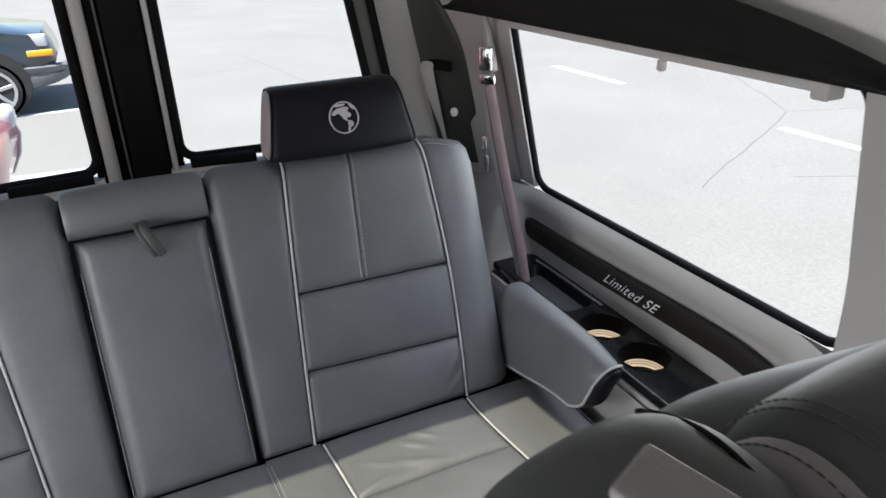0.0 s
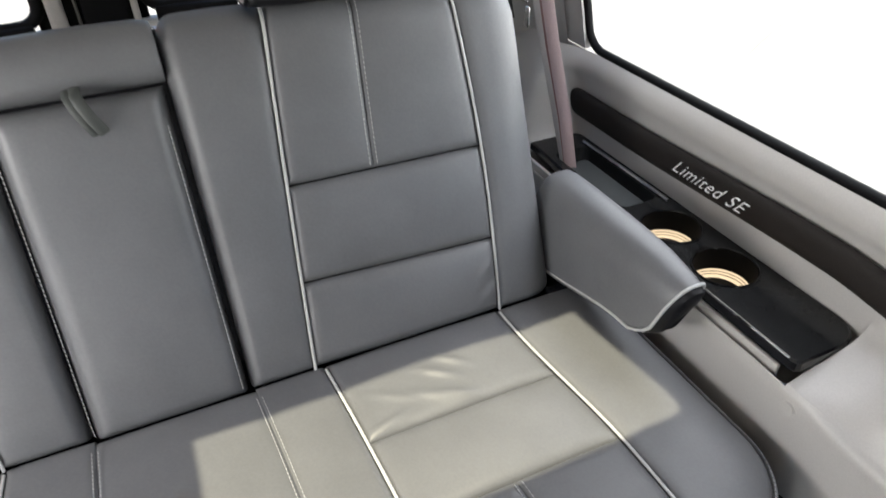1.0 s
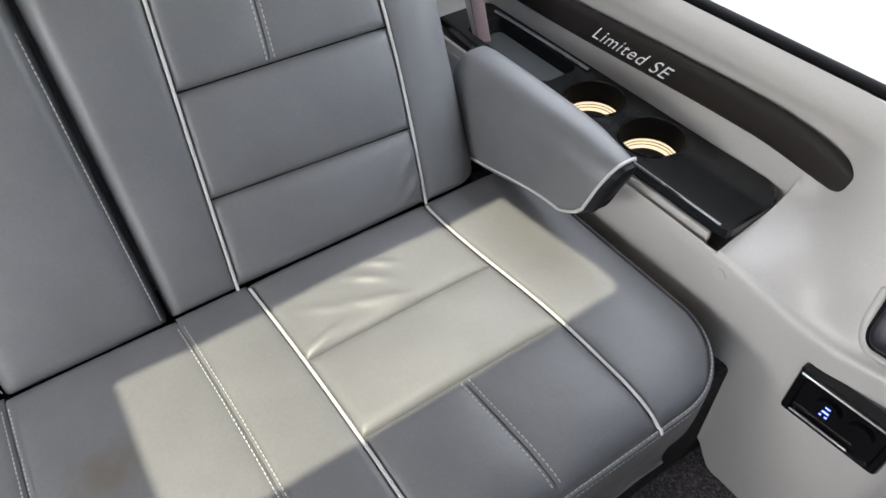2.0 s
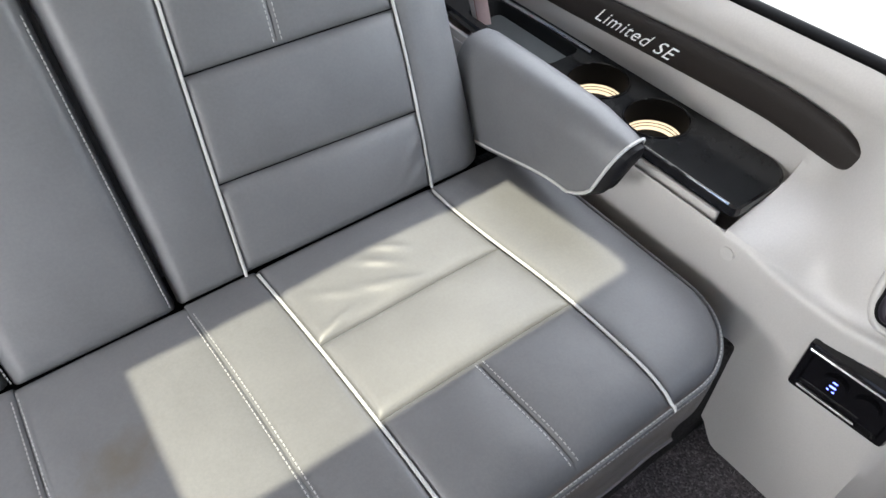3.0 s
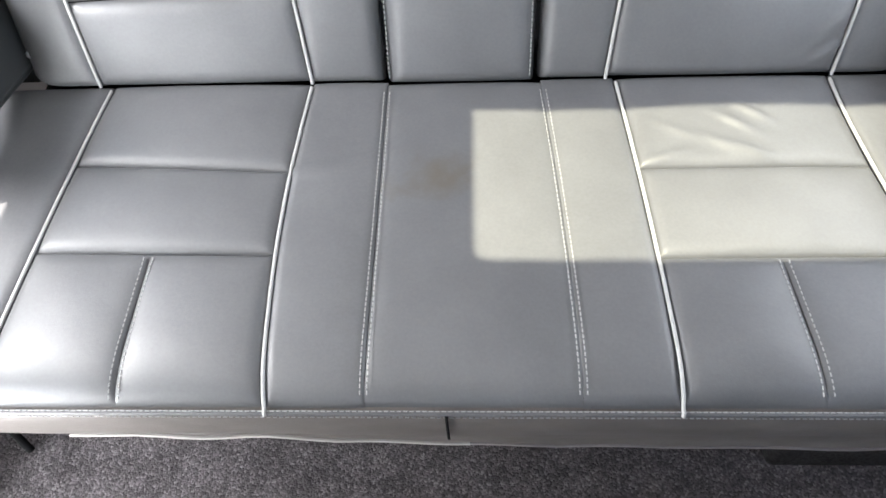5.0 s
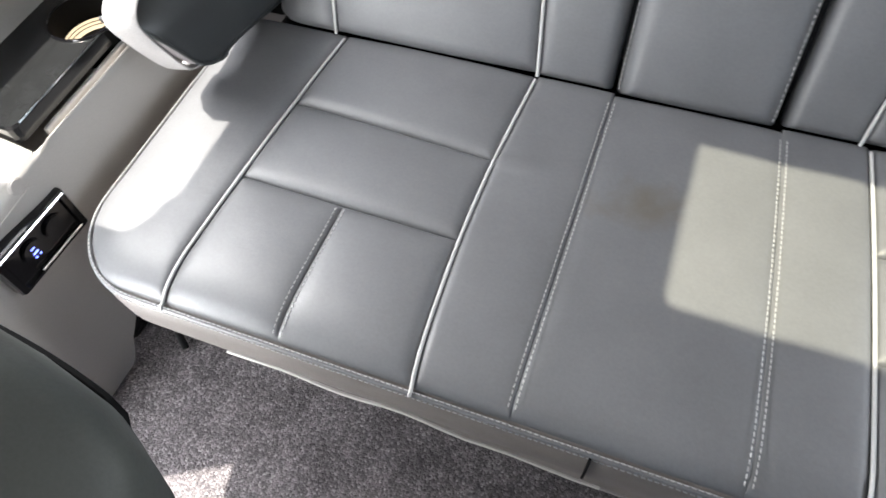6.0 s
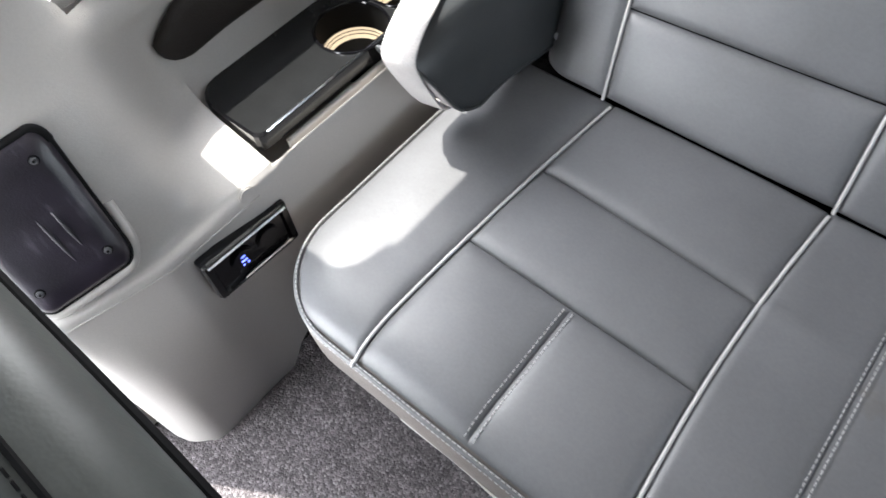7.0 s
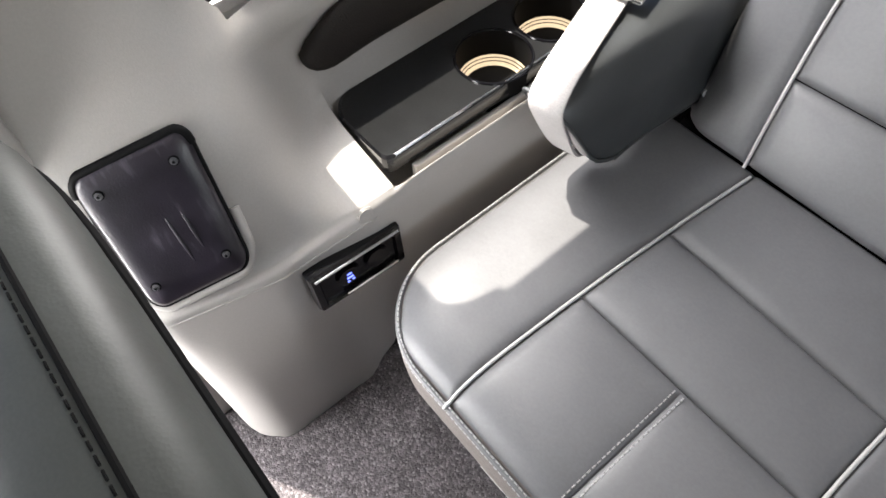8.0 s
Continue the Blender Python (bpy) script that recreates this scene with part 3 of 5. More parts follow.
def rear_wall():
    ob = part("wall_rear", rbox((2.2, 0.06, 0.82), (0, 2.29, 0.42), 0.02), TRIM, None, "grey-beige rear door trim", False, "wall", "structure")
    part("door_header", rbox((2.1, 0.06, 0.5), (0, 2.29, 1.72), 0.01), HEADLINER, ob)
    for a, b in ((-0.94, -0.062), (0.118, 0.94)):
        part("door_ledge", bowed_bar(a, b, 0.82, 0.895, 0.1, 0.005), TRIM, ob)
        part("door_sill", bowed_bar(a, b, 0.87, 0.908, 0.05, 0.0), TRIM, ob)
    # centre posts of the two doors
    part("door_post", rbox((0.24, 0.05, 0.7), (0.04, 2.275, 1.15), 0.008), RUBBER, ob, "black meeting edges of the two rear doors")
    part("door_post", rbox((0.108, 0.05, 0.7), (0.068, 2.258, 1.15), 0.012), RUBBER, ob)
    part("door_strip", rbox((0.006, 0.03, 0.7), (0.008, 2.242, 1.15), 0.003), PILLAR_DARK, ob)
    for x, w in ((-0.036, 0.036), (0.132, 0.016)):
        part("door_trim", rbox((w, 0.05, 0.62), (x, 2.248, 1.19), min(0.02, w * 0.42), 4), TRIM, ob)
    part("latch", rbox((0.05, 0.02, 0.012), (0.152, 2.2, 0.892), 0.004), CHROME, ob, "small chrome latch")
    for s in (-1, 1):
        run = [(s * (0.795 - 0.18 * (z - 1.11)), 2.175, z) for z in (0.9, 1.1, 1.3, 1.47)]
        rows = [[Vector((s * (x - 0.18 * (z - 1.11)), y, z)) for x, y in ((0.738, 2.195), (0.8, 2.18), (0.8, 2.22), (0.738, 2.22))] for z in (0.88, 1.1, 1.3, 1.5)]
        part("door_edge", loft(rows), PILLAR_DARK, ob, "charcoal edge of the rear door")
        part("weatherstrip", tube(run, 0.013, 8), RUBBER, ob, "black rubber weatherstrip of the rear door")
        part("corner_post", rbox((0.2, 0.06, 0.66), (s * 0.93, 2.29, 1.14), 0.012), TRIM, ob)
    return ob


rear = rear_wall()


def rear_window(name, x0, x1, z0):
    win = thing(name, ((x0 + x1) / 2, 2.25, 0.9), "rear door window with a black rubber seal", "window", kind="structure")
    pts = [Vector((x - 0.18 * (z - 1.11) * (1 if x > 0.4 else (-1 if x < -0.4 else 0)), bow(x), z)) for x, z in rounded_rect(x0, x1, z0, 1.48, 0.045)]
    part("window_seal", tube(pts, 0.014, 8, closed=True), RUBBER, win, "black rubber seal")
    a0, a1 = (-0.3, -0.09) if x1 < 0 else (0.175, 0.36)
    part("seal_bar", bowed_bar(a0, a1, z0 - 0.03, z0 + 0.004, 0.03, -0.012), RUBBER, win, "thick black lower bar of the seal")
    b = bmesh.new()
    b.faces.new([b.verts.new(p + Vector((0, 0.01, 0))) for p in pts])
    part("pane", b, GLASS, win, "clear glass pane", False).visible_shadow = False


rear_window("window_5", 0.154, 0.735, 0.934)
rear_window("window_6", -0.735, -0.07, 0.926)


def rear_corner(side):
    """Rounded trim between the side window and the rear door."""
    plan = curve([(1.1, 1.86), (1.088, 1.93), (1.06, 2.02), (1.012, 2.11), (0.945, 2.175), (0.86, 2.2)], 16)
    rows = [[Vector((side * (p.x - 0.21 * (z - 0.812)), p.y, z)) for p in plan] for z in (0.79, 0.95, 1.1, 1.25, 1.45)]
    back_rows = [[q + Vector((side * 0.05, 0.04, 0)) for q in r] for r in rows]
    bm = loft(rows, caps=False, closed=False)
    loft(back_rows, bm, caps=False, closed=False)
    ob = part("corner_trim", bm, TRIM, None, "cream moulded trim of the rear corner pillar", True, "pillar", "structure")
    def at(k, z, h=0.006):
        """A place on the trim: k along its plan, h proud of it."""
        i = min(int(k), 14)
        p = plan[i].lerp(plan[i + 1], k - i)
        return Vector((side * (p.x - 0.21 * (z - 0.812) - h), p.y - h * 0.3, z))

    def front(z):
        """The recess panel's curved front edge."""
        return 5.6 + 1.0 * (1 - smooth((z - 0.97) / 0.04)) + 2.6 * smooth((z - 1.14) / 0.3) ** 1.5
    rows = [[at(lerp(front(z), 10.6, u), z, 0.008 * math.sin(math.pi * min(1, max(0.05, u * 6))) if u < 0.083 else 0.008) for u in (0, 0.03, 0.06, 0.2, 0.4, 0.6, 0.8, 1)] for z in list(np.linspace(0.83, 0.96, 4)) + list(np.linspace(0.97, 1.4, 14))]
    part("recess_panel", loft(rows, caps=False, closed=False), TAUPE, ob, "charcoal plastic recess panel")
    part("bolt", disc(0.014, 0.012, at(7.9, 1.0, 0.014), (-side, -0.5, 0.1), 20, 0.004), SILVER, ob, "bright bolt cover")
    part("belt_slot", rbox((0.012, 0.15, 0.032), at(9.2, 1.15, 0.01), 0.006, 3, Matrix.Rotation(side * 0.3, 3, "Z")), RUBBER, ob, "black belt slot")
    rings = []
    for z, w, h in ((1.158, 0.03, 0.012), (1.14, 0.032, 0.026), (1.08, 0.028, 0.026), (1.0, 0.02, 0.024), (0.94, 0.012, 0.02), (0.84, 0.008, 0.018)):
        c = 9.6 - 0.6 * max(0, 1.08 - z)
        rings.append([at(c - w * 22, z, h), at(c, z, h + 0.003), at(c + w * 22, z, h), at(c, z, h - 0.003)])
    part("belt", loft(rings), BELT, ob, "pale seat belt webbing")


rear_corner(1)
rear_corner(-1)


# ---- window blinds ----
def blind(side):
    bl = thing("window_blind", (side * 0.93, 1.3, 1.33), "black pleated window blind folded up above the side window", "window blind", "window blinds")
    rows = []
    for y in np.linspace(0.64, 2.0, 46):
        t = (y - 0.64) / 1.36
        h = 0.012 + 0.125 * math.sin(math.pi * min(1, t * 1.02)) ** 0.8
        ring = []
        for k in range(24):
            a = k * math.tau / 24
            c, s = math.cos(a), math.sin(a)
            x = 0.925 - 0.02 * c - 0.25 * h * max(0, s) + 0.004 * math.sin(s * 14)
            ring.append(Vector((side * x, y, 1.323 + h / 2 * (1 + s))))
        rows.append(ring)
    part("pleats", loft(rows), VALANCE, bl)
    y0 = 0.785 if side > 0 else 0.66
    part("rail", rbox((0.03, 1.715 - y0, 0.017), (side * 0.945, (y0 + 1.715) / 2, 1.314), 0.003), TRIM, bl, "light grey plastic rail")
    part("rail_end", rbox((0.04, 0.03, 0.03), (side * 0.943, y0 + 0.001, 1.311), 0.005), TRIM, bl)
    b = disc(0.009, 0.022, (side * 0.938, 1.122, 1.295), n=14, bevel=0.003)
    part("knob", b, BELT, bl, "small grey pull knob")


blind(1)
blind(-1)


# ---- the sofa ----
ZS = 0.478
HX, RX, YF, XO = 0.878, 0.15, 0.772, 0.007


def seat_edge(x, y):
    """How far a place lies inside the seat's outline."""
    qx, qy = abs(x - XO) - (HX - RX), (YF + RX) - y
    return RX - math.hypot(max(qx, 0), max(qy, 0)) - min(max(qx, qy), 0)


def seat(x, y, h=0.0):
    d = max(0.0, min(seat_edge(x, y), 0.095))
    z = ZS - 0.034 * (1 - math.sqrt(max(0.0, 1 - (1 - d / 0.095) ** 2)))
    z -= 0.004 * math.sin(max(0, (y - YF)) * 5)
    return Vector((x, y, z + h))


SA, CA = 0.350, 0.9367  # lean of the backrest
Y0, Z0, LB, RB = 1.362, 0.470, 0.661, 0.055


def back(x, w, h=0.0):
    """The backrest's skin: w goes up from the crease, x along; both run on round the edges."""
    side, depth, a0, r = (1 if x > 0 else -1), 0.0, 0.718, 0.07
    ax = abs(x)
    nx = 0.0
    if ax > a0:
        phi = min((ax - a0) / r, math.pi / 2)
        rest = max(0.0, ax - a0 - r * math.pi / 2)
        depth += r * (1 - math.cos(phi)) + rest
        nx = math.sin(phi)
        ax = a0 + r * math.sin(phi)
    top = LB - 0.03 * smooth((ax - 0.66) / 0.13) - RB
    nw, ww = 0.0, w
    if w > top:
        phi = min((w - top) / RB, math.pi * 0.62)
        rest = max(0.0, w - top - RB * math.pi * 0.62)
        depth += RB * (1 - math.cos(phi)) + rest
        ww = top + RB * math.sin(phi)
        nw = min(1.0, math.sin(min(phi, math.pi / 2)))
    depth += 0.012 * math.sin(math.pi * min(1, max(0, w) / LB)) - 0.006
    nd = math.sqrt(max(0.0, 1 - min(1.0, nx * nx + nw * nw)))
    p = Vector((side * ax, Y0 + ww * SA, Z0 + ww * CA))
    n_out, n_up = Vector((0, -CA, SA)), Vector((0, SA, CA))
    return p - n_out * depth + (n_out * nd + n_up * nw + Vector((side * nx, 0, 0))) * h


def const(v):
    return lambda b: v


sofa = thing("bench_sofa", (0, 1.2, 0), "grey leather three-seat bench sofa with white piping, on the van's carpet", "bench sofa")


def ease(y): return 1 - (1 - max(0.0, min(1.0, (1.37 - y) / 0.6))) ** 2
def in_r(y): return 0.277 + 0.027 * ease(y)
def out_r(y): return 0.646 + 0.034 * smooth((1.36 - y) / 0.41)
def in_l(y): return -0.261 - 0.0154 * math.sin(math.pi * max(0.0, min(1.0, (1.37 - y) / 0.6)))
def out_l(y): return -0.628 - 0.036 * ease(y)


def seam_l(y): return -0.124
def seam_r(y): return 0.147 + 0.025 * ease(y)


YB, YFS = 1.38, YF + 0.004


SEAT_FOLDS = ((0.56, 0.5, -0.68, 0.0065, 0.09), (0.47, 0.4, -0.68, 0.006, 0.1), (0.5, 0.13, -0.5, 0.0055, 0.12), (0.38, 0.2, -0.6, 0.004, 0.1), (0.14, 0.09, 0.3, 0.005, 0.09), (0.22, 0.32, -0.6, 0.003, 0.12))
BACK_FOLDS = ((0.93, 0.66, 0.95, 0.006, 0.09), (0.95, 0.36, 0.85, 0.006, 0.1), (0.9, 0.5, 0.95, 0.003, 0.12), (0.05, 0.9, 0.9, 0.003, 0.06))


def wrinkles(u, v, folds=SEAT_FOLDS):
    """Slack folds of the sat-on leather."""
    s = 0.0
    for cu, cv, ang, amp, ln in folds:
        x, y = u - cu, (v - cv) * 0.6
        a, b = x * math.cos(ang) + y * math.sin(ang), -x * math.sin(ang) + y * math.cos(ang)
        s += 0.75 * amp * math.exp(-(a / ln) ** 2 - (b / 0.026) ** 2)
    return s


def hump(v, knots):
    """A line through (place, value) pairs."""
    return float(np.interp(v, [k[0] for k in knots], [k[1] for k in knots]))


def seat_left(x, y, h=0.0):
    """The seat with its cross seams running slightly aslant."""
    return seat(x, y + (-x - 0.46) * hump(y, ((YFS, 0), (1.013, 0.02), (1.181, 0.05), (YB, 0))), h)


def back_skew(x, w, h=0.0):
    return back(x, w + (abs(x) - 0.47) * hump(w, ((0.003, 0), (0.1675, -0.039), (0.3495, -0.018), (LB, 0))), h)


def seat_pads():
    for side, inner, outer, c1, c2 in ((1, in_r, out_r, 1.17, 1.001), (-1, in_l, out_l, 1.181, 1.013)):
        lo, hi = (inner, outer) if side > 0 else (outer, inner)
        base = seat if side > 0 else seat_left
        part("seat_panel", pad(base, lo, hi, c1, YB, 0.012, 0.016, 0.022, depths=(0.013, 0.013, 0.009, 0.036), ripple=wrinkles if side > 0 else None, n=70 if side > 0 else 12), LEATHER, sofa)
        part("seat_panel", pad(base, lo, hi, c2, c1, 0.012, 0.016, 0.022, depths=(0.013, 0.013, 0.009, 0.009)), LEATHER, sofa)
        mid = lambda y, s=side: 0.478 + (1.0 - y) * 0.065 if s > 0 else -0.47
        for a, b, da, db in ((lo, mid, 0.013, 0.003), (mid, hi, 0.003, 0.013)):
            part("seat_panel", pad(base, a, b, YFS, c2, 0.0105, 0.016, 0.026, depths=(da, db, 0.012, 0.009)), LEATHER, sofa)

        def rim(y, s=side):
            q = (YF + RX) - y
            x = HX if q <= 0 else HX - RX + math.sqrt(max(0.0, RX * RX - q * q))
            return XO + s * (x - 0.001)
        a, b = (outer, rim) if side > 0 else (rim, outer)
        part("seat_bolster", pad(seat, a, b, YFS, YB, 0.006, 0.012, 0.02, depths=(0.012, 0.012, 0.012, 0.036), n=16), LEATHER, sofa)
        for line in (inner, outer):
            run = [seat(line(y), y, -0.001) for y in np.linspace(YB - 0.02, YF + 0.003, 40)] + [Vector((line(YF), YF - 0.002, 0.452)), Vector((line(YF), YF - 0.0055, 0.4455))]
            part("piping", tube(run, 0.0029, 8), PIPING, sofa, "white piping cord")
        run = [(mid(y) + 0.007 * k, y) for k in (-1, 1) for y in np.linspace(c2 - 0.01, YF + 0.01, 24)]
        bm = stitches([seat(x, y, 0.0025) for x, y in run[:24]])
        part("stitching", bm, THREAD, sofa)
        part("stitching", stitches([seat(x, y, 0.0025) for x, y in run[24:]]), THREAD, sofa)
    fold = lambda u, v: 0.0045 * math.exp(-((lerp(YFS, YB, v) - 1.17 - 0.01 * u) / 0.007) ** 2) * smooth((0.85 - u) / 0.5)
    part("seat_panel", pad(seat, in_l, seam_l, YFS, YB, 0.006, 0.01, 0.016, depths=(0.013, 0.004, 0.012, 0.034), ripple=fold, n=44), LEATHER, sofa)
    part("seat_panel", pad(seat, seam_r, in_r, YFS, YB, 0.006, 0.01, 0.016, depths=(0.0015, 0.013, 0.012, 0.034)), LEATHER, sofa)
    part("seat_panel", pad(seat, seam_l, seam_r, YFS, YB, 0.01, 0.01, 0.03, depths=(0.004, 0.0015, 0.012, 0.034), n=14), STAINED, sofa, "grey leather centre seat panel with a faint stain")
    for line in (seam_l, seam_r):
        for k in (-1, 1):
            part("stitching", stitches([seat(line(y) + 0.005 * k, y, 0.0045) for y in np.linspace(YB - 0.04, YF + 0.01, 40)]), THREAD, sofa)


def outline(d=0.0, n=14):
    """The seat's outline from the left back corner round the front, d outside it."""
    pts = [(XO - HX - d, 1.43), (XO - HX - d, 1.2), (XO - HX - d, 1.05)]
    r = RX + d
    for s, a0 in ((-1, math.pi), (1, 1.5 * math.pi)):
        for i in range(n + 1):
            a = a0 + i / n * math.pi / 2
            pts.append((XO + s * (HX - RX) + r * math.cos(a), YF + RX + r * math.sin(a)))
        if s < 0:
            pts += [(x, YF - d) for x in np.linspace(-0.7, 0.7, 29)]
    return pts + [(XO + HX + d, 1.05), (XO + HX + d, 1.2), (XO + HX + d, 1.43)]


def band(levels, bm=None):
    """A strip round the sofa's front: levels of (outset, height)."""
    rows = [[Vector((x, y, z)) for x, y in outline(d)] for d, z in levels]
    return loft(rows, bm, caps=False, closed=False)


def seat_body():
    def sag(z0, amp):
        rows = []
        for d, z in ((-0.006, 0.448), (0.003, 0.438), (0.006, 0.4), (0.004, 0.36), (-0.004, z0)):
            rows.append([Vector((x, y, z + (amp * noise.noise(Vector((x * 4, z * 9, 0))) if z == z0 else 0))) for x, y in outline(d)])
        return loft(rows, caps=False, closed=False)
    part("front_band", sag(0.335, 0.012), BOXING, sofa, "taupe vinyl boxing band under the seat")
    for z, d in ((0.4505, 0.001), (0.4385, 0.0055)):
        part("stitching", stitches([(x, y, z) for x, y in outline(d)[1:-1]]), THREAD, sofa)
    part("piping", tube([(x, y, 0.4445) for x, y in outline(0.002)], 0.004, 6), LEATHER, sofa, "grey leather welt round the seat")
    # loose hem of the cover, tucked under the seat
    rows = []
    for d, f in ((-0.004, 0.0), (-0.006, 0.4), (-0.01, 0.8), (-0.006, 1.0)):
        row = []
        for x in np.linspace(-0.6, 0.74, 40):
            low = 0.322 - 0.052 * smooth((x + 0.6) / 0.9) + 0.012 * noise.noise(Vector((x * 5, 2, 1)))
            row.append(Vector((x, YF - d + 0.012 * f * noise.noise(Vector((x * 6, 1, 5))), lerp(0.345, low, f))))
        rows.append(row)
    part("hem", loft(rows, caps=False, closed=False), BOXING, sofa, "loose taupe hem hanging below the seat")
    # one selvedge in two tones: lit at left, shade painted in at right
    part("hem_edge", tube(rows[-1][:19], 0.0035, 6), TRIM, sofa, "pale selvedge of the hem")
    part("hem_edge", tube(rows[-1][18:], 0.003, 6), MAUVE_GREY, sofa, "right half of the hem's selvedge in a shade tone")
    part("seam_line", tube([(-0.012, YF - 0.006, 0.445), (-0.012, YF - 0.0085, 0.4), (-0.012, YF - 0.004, 0.34)], 0.0022, 5), SEAM_AND_SHADE, sofa)
    part("seat_board", rbox((1.6, 0.6, 0.1), (0, 1.14, 0.37), 0.02), SEAM_AND_SHADE, sofa, "dark underside board")
    for x in (-0.45, 0.45):
        part("leg", rbox((0.06, 0.4, 0.33), (x, 1.2, 0.165), 0.01), RUBBER, sofa, "black steel leg frame")


def back_pads():
    def bi_r(w): return 0.258 + 0.056 * max(0.0, w) / LB
    def bo_r(w): return 0.645 + 0.021 * math.sin(math.pi * min(1, max(0, w) / (LB * 0.98)))
    def bi_l(w): return -bi_r(w)
    def bo_l(w): return -bo_r(w)
    top = LB + 0.05
    for side, inner, outer in ((1, bi_r, bo_r), (-1, bi_l, bo_l)):
        lo, hi = (inner, outer) if side > 0 else (outer, inner)
        w1, w2 = 0.1675, 0.3495
        part("back_panel", pad(back_skew, lo, hi, 0.003, w1, 0.014, 0.015, 0.024, edge_b=0.03, depths=(0.015, 0.015, 0.06, 0.012), ripple=(lambda u, v: wrinkles(u, v, BACK_FOLDS)) if side > 0 else None, n=50 if side > 0 else 10), LEATHER, sofa)
        part("back_panel", pad(back_skew, lo, hi, w1, w2, 0.012, 0.015, 0.02), LEATHER, sofa)
        mid = lambda w, s=side: s * (0.449 + 0.016 * (w - 0.36) / 0.29)
        for a, b, da, db in ((lo, mid, 0.015, 0.004), (mid, hi, 0.004, 0.015)):
            part("back_panel", pad(back_skew, a, b, w2, top, 0.008, 0.015, 0.02, depths=(da, db, 0.015, 0.0)), LEATHER, sofa)
        for k in (-1, 1):
            part("stitching", stitches([back(mid(w) + 0.007 * k, w, 0.0015) for w in np.linspace(w2 + 0.01, LB, 24)]), THREAD, sofa)
        for line in (inner, outer):
            part("piping", tube([back(line(w), w, -0.001) for w in np.linspace(0.012, top, 40)], 0.0029, 8), PIPING, sofa, "white piping cord")
        for w in (w1, w2):
            part("seam_line", tube([back_skew(x, w, -0.011) for x in np.linspace(lo(w), hi(w), 12)], 0.002, 5), SEAM_AND_SHADE, sofa)
        rim = lambda w, s=side: s * 0.95
        a, b = (outer, rim) if side > 0 else (rim, outer)
        part("back_bolster", pad(back, a, b, 0.003, top, 0.008, 0.012, 0.024, depths=(0.012, 0.0, 0.055, 0.0) if side > 0 else (0.0, 0.012, 0.055, 0.0), n=18), LEATHER, sofa)
        for k in (0, 1):
            run = [back(side * x, LB - 0.02 - 0.03 * smooth((x - 0.66) / 0.13) + 0.014 * k, 0.0015) for x in np.linspace(0.655, 0.77, 14)]
            part("stitching", stitches(run), THREAD, sofa)
        edge = side * 0.143
        a, b, dd = (const(edge), inner, (0.045, 0.012, 0.055, 0.0)) if side > 0 else (inner, const(edge + 0.012), (0.012, 0.045, 0.055, 0.0))
        part("back_panel", pad(back, a, b, 0.003, top, 0.008, 0.015, 0.026, depths=dd), LEATHER, sofa)
    # a near-black sheet added as the shade in the crease
    part("crease_shade", loft([[Vector((x, y, z)) for y, z in ((1.35, 0.425), (1.43, 0.425), (1.43, 0.5))] for x in np.linspace(-0.8, 0.8, 5)], caps=False, closed=False), SEAM_AND_SHADE, sofa, "near-black sheet standing in for shade in the seat's crease")
    # fold-down centre armrest and the roll above it
    part("centre_armrest", pad(back, const(-0.126), const(0.138), 0.0, 0.556, 0.016, 0.06, 0.032, depths=(0.06, 0.06, 0.045, 0.03), n=16), LEATHER, sofa, "grey leather fold-down centre armrest, folded up")
    part("back_roll", pad(back, const(-0.13), const(0.142), 0.561, top, 0.006, 0.04, 0.03, depths=(0.006, 0.006, 0.035, 0.0)), LEATHER, sofa)
    # another such sheet, the painted shade round the centre armrest
    part("gap_shade", grid(lambda u, v: back(lerp(-0.16, 0.165, u), lerp(-0.03, LB - 0.03, v), -0.052), np.linspace(0, 1, 6), np.linspace(0, 1, 12)), SEAM_AND_SHADE, sofa)
    for x in (-0.134, 0.141):
        run = [back(x, w, 0.002 - 0.02 * round_in(w - 0.01, 0.03)) for w in np.linspace(0.02, 0.5, 30)]
        part("stitching", stitches([p + Vector((0.014 if x < 0 else -0.014, 0, 0)) for p in run]), THREAD, sofa)
    for dx, dh in ((0.0, 0.0), (0.011, 0.006)):
        run = [back(x + dx, w, h + dh) for x, w, h in ((0.0, 0.576, -0.012), (0.0, 0.564, 0.01), (0.004, 0.55, 0.021), (0.012, 0.53, 0.024), (0.02, 0.514, 0.021), (0.025, 0.503, 0.012))]
        part("pull_strap", tube(run, 0.009, 10, flat=0.4, up=(0, -CA, SA)), CHAIR_LEATHER, sofa, "dark leather pull strap")
    # the shell behind
    turn = Matrix.Rotation(-math.atan2(SA, CA), 3, "X")
    part("back_shell", rbox((1.5, 0.1, 0.6), (0, Y0 + 0.335 * SA + 0.085, Z0 + 0.335 * CA - 0.02), 0.03, 3, turn), BLACK_LEATHER, sofa, "black leather rear of the backrest")


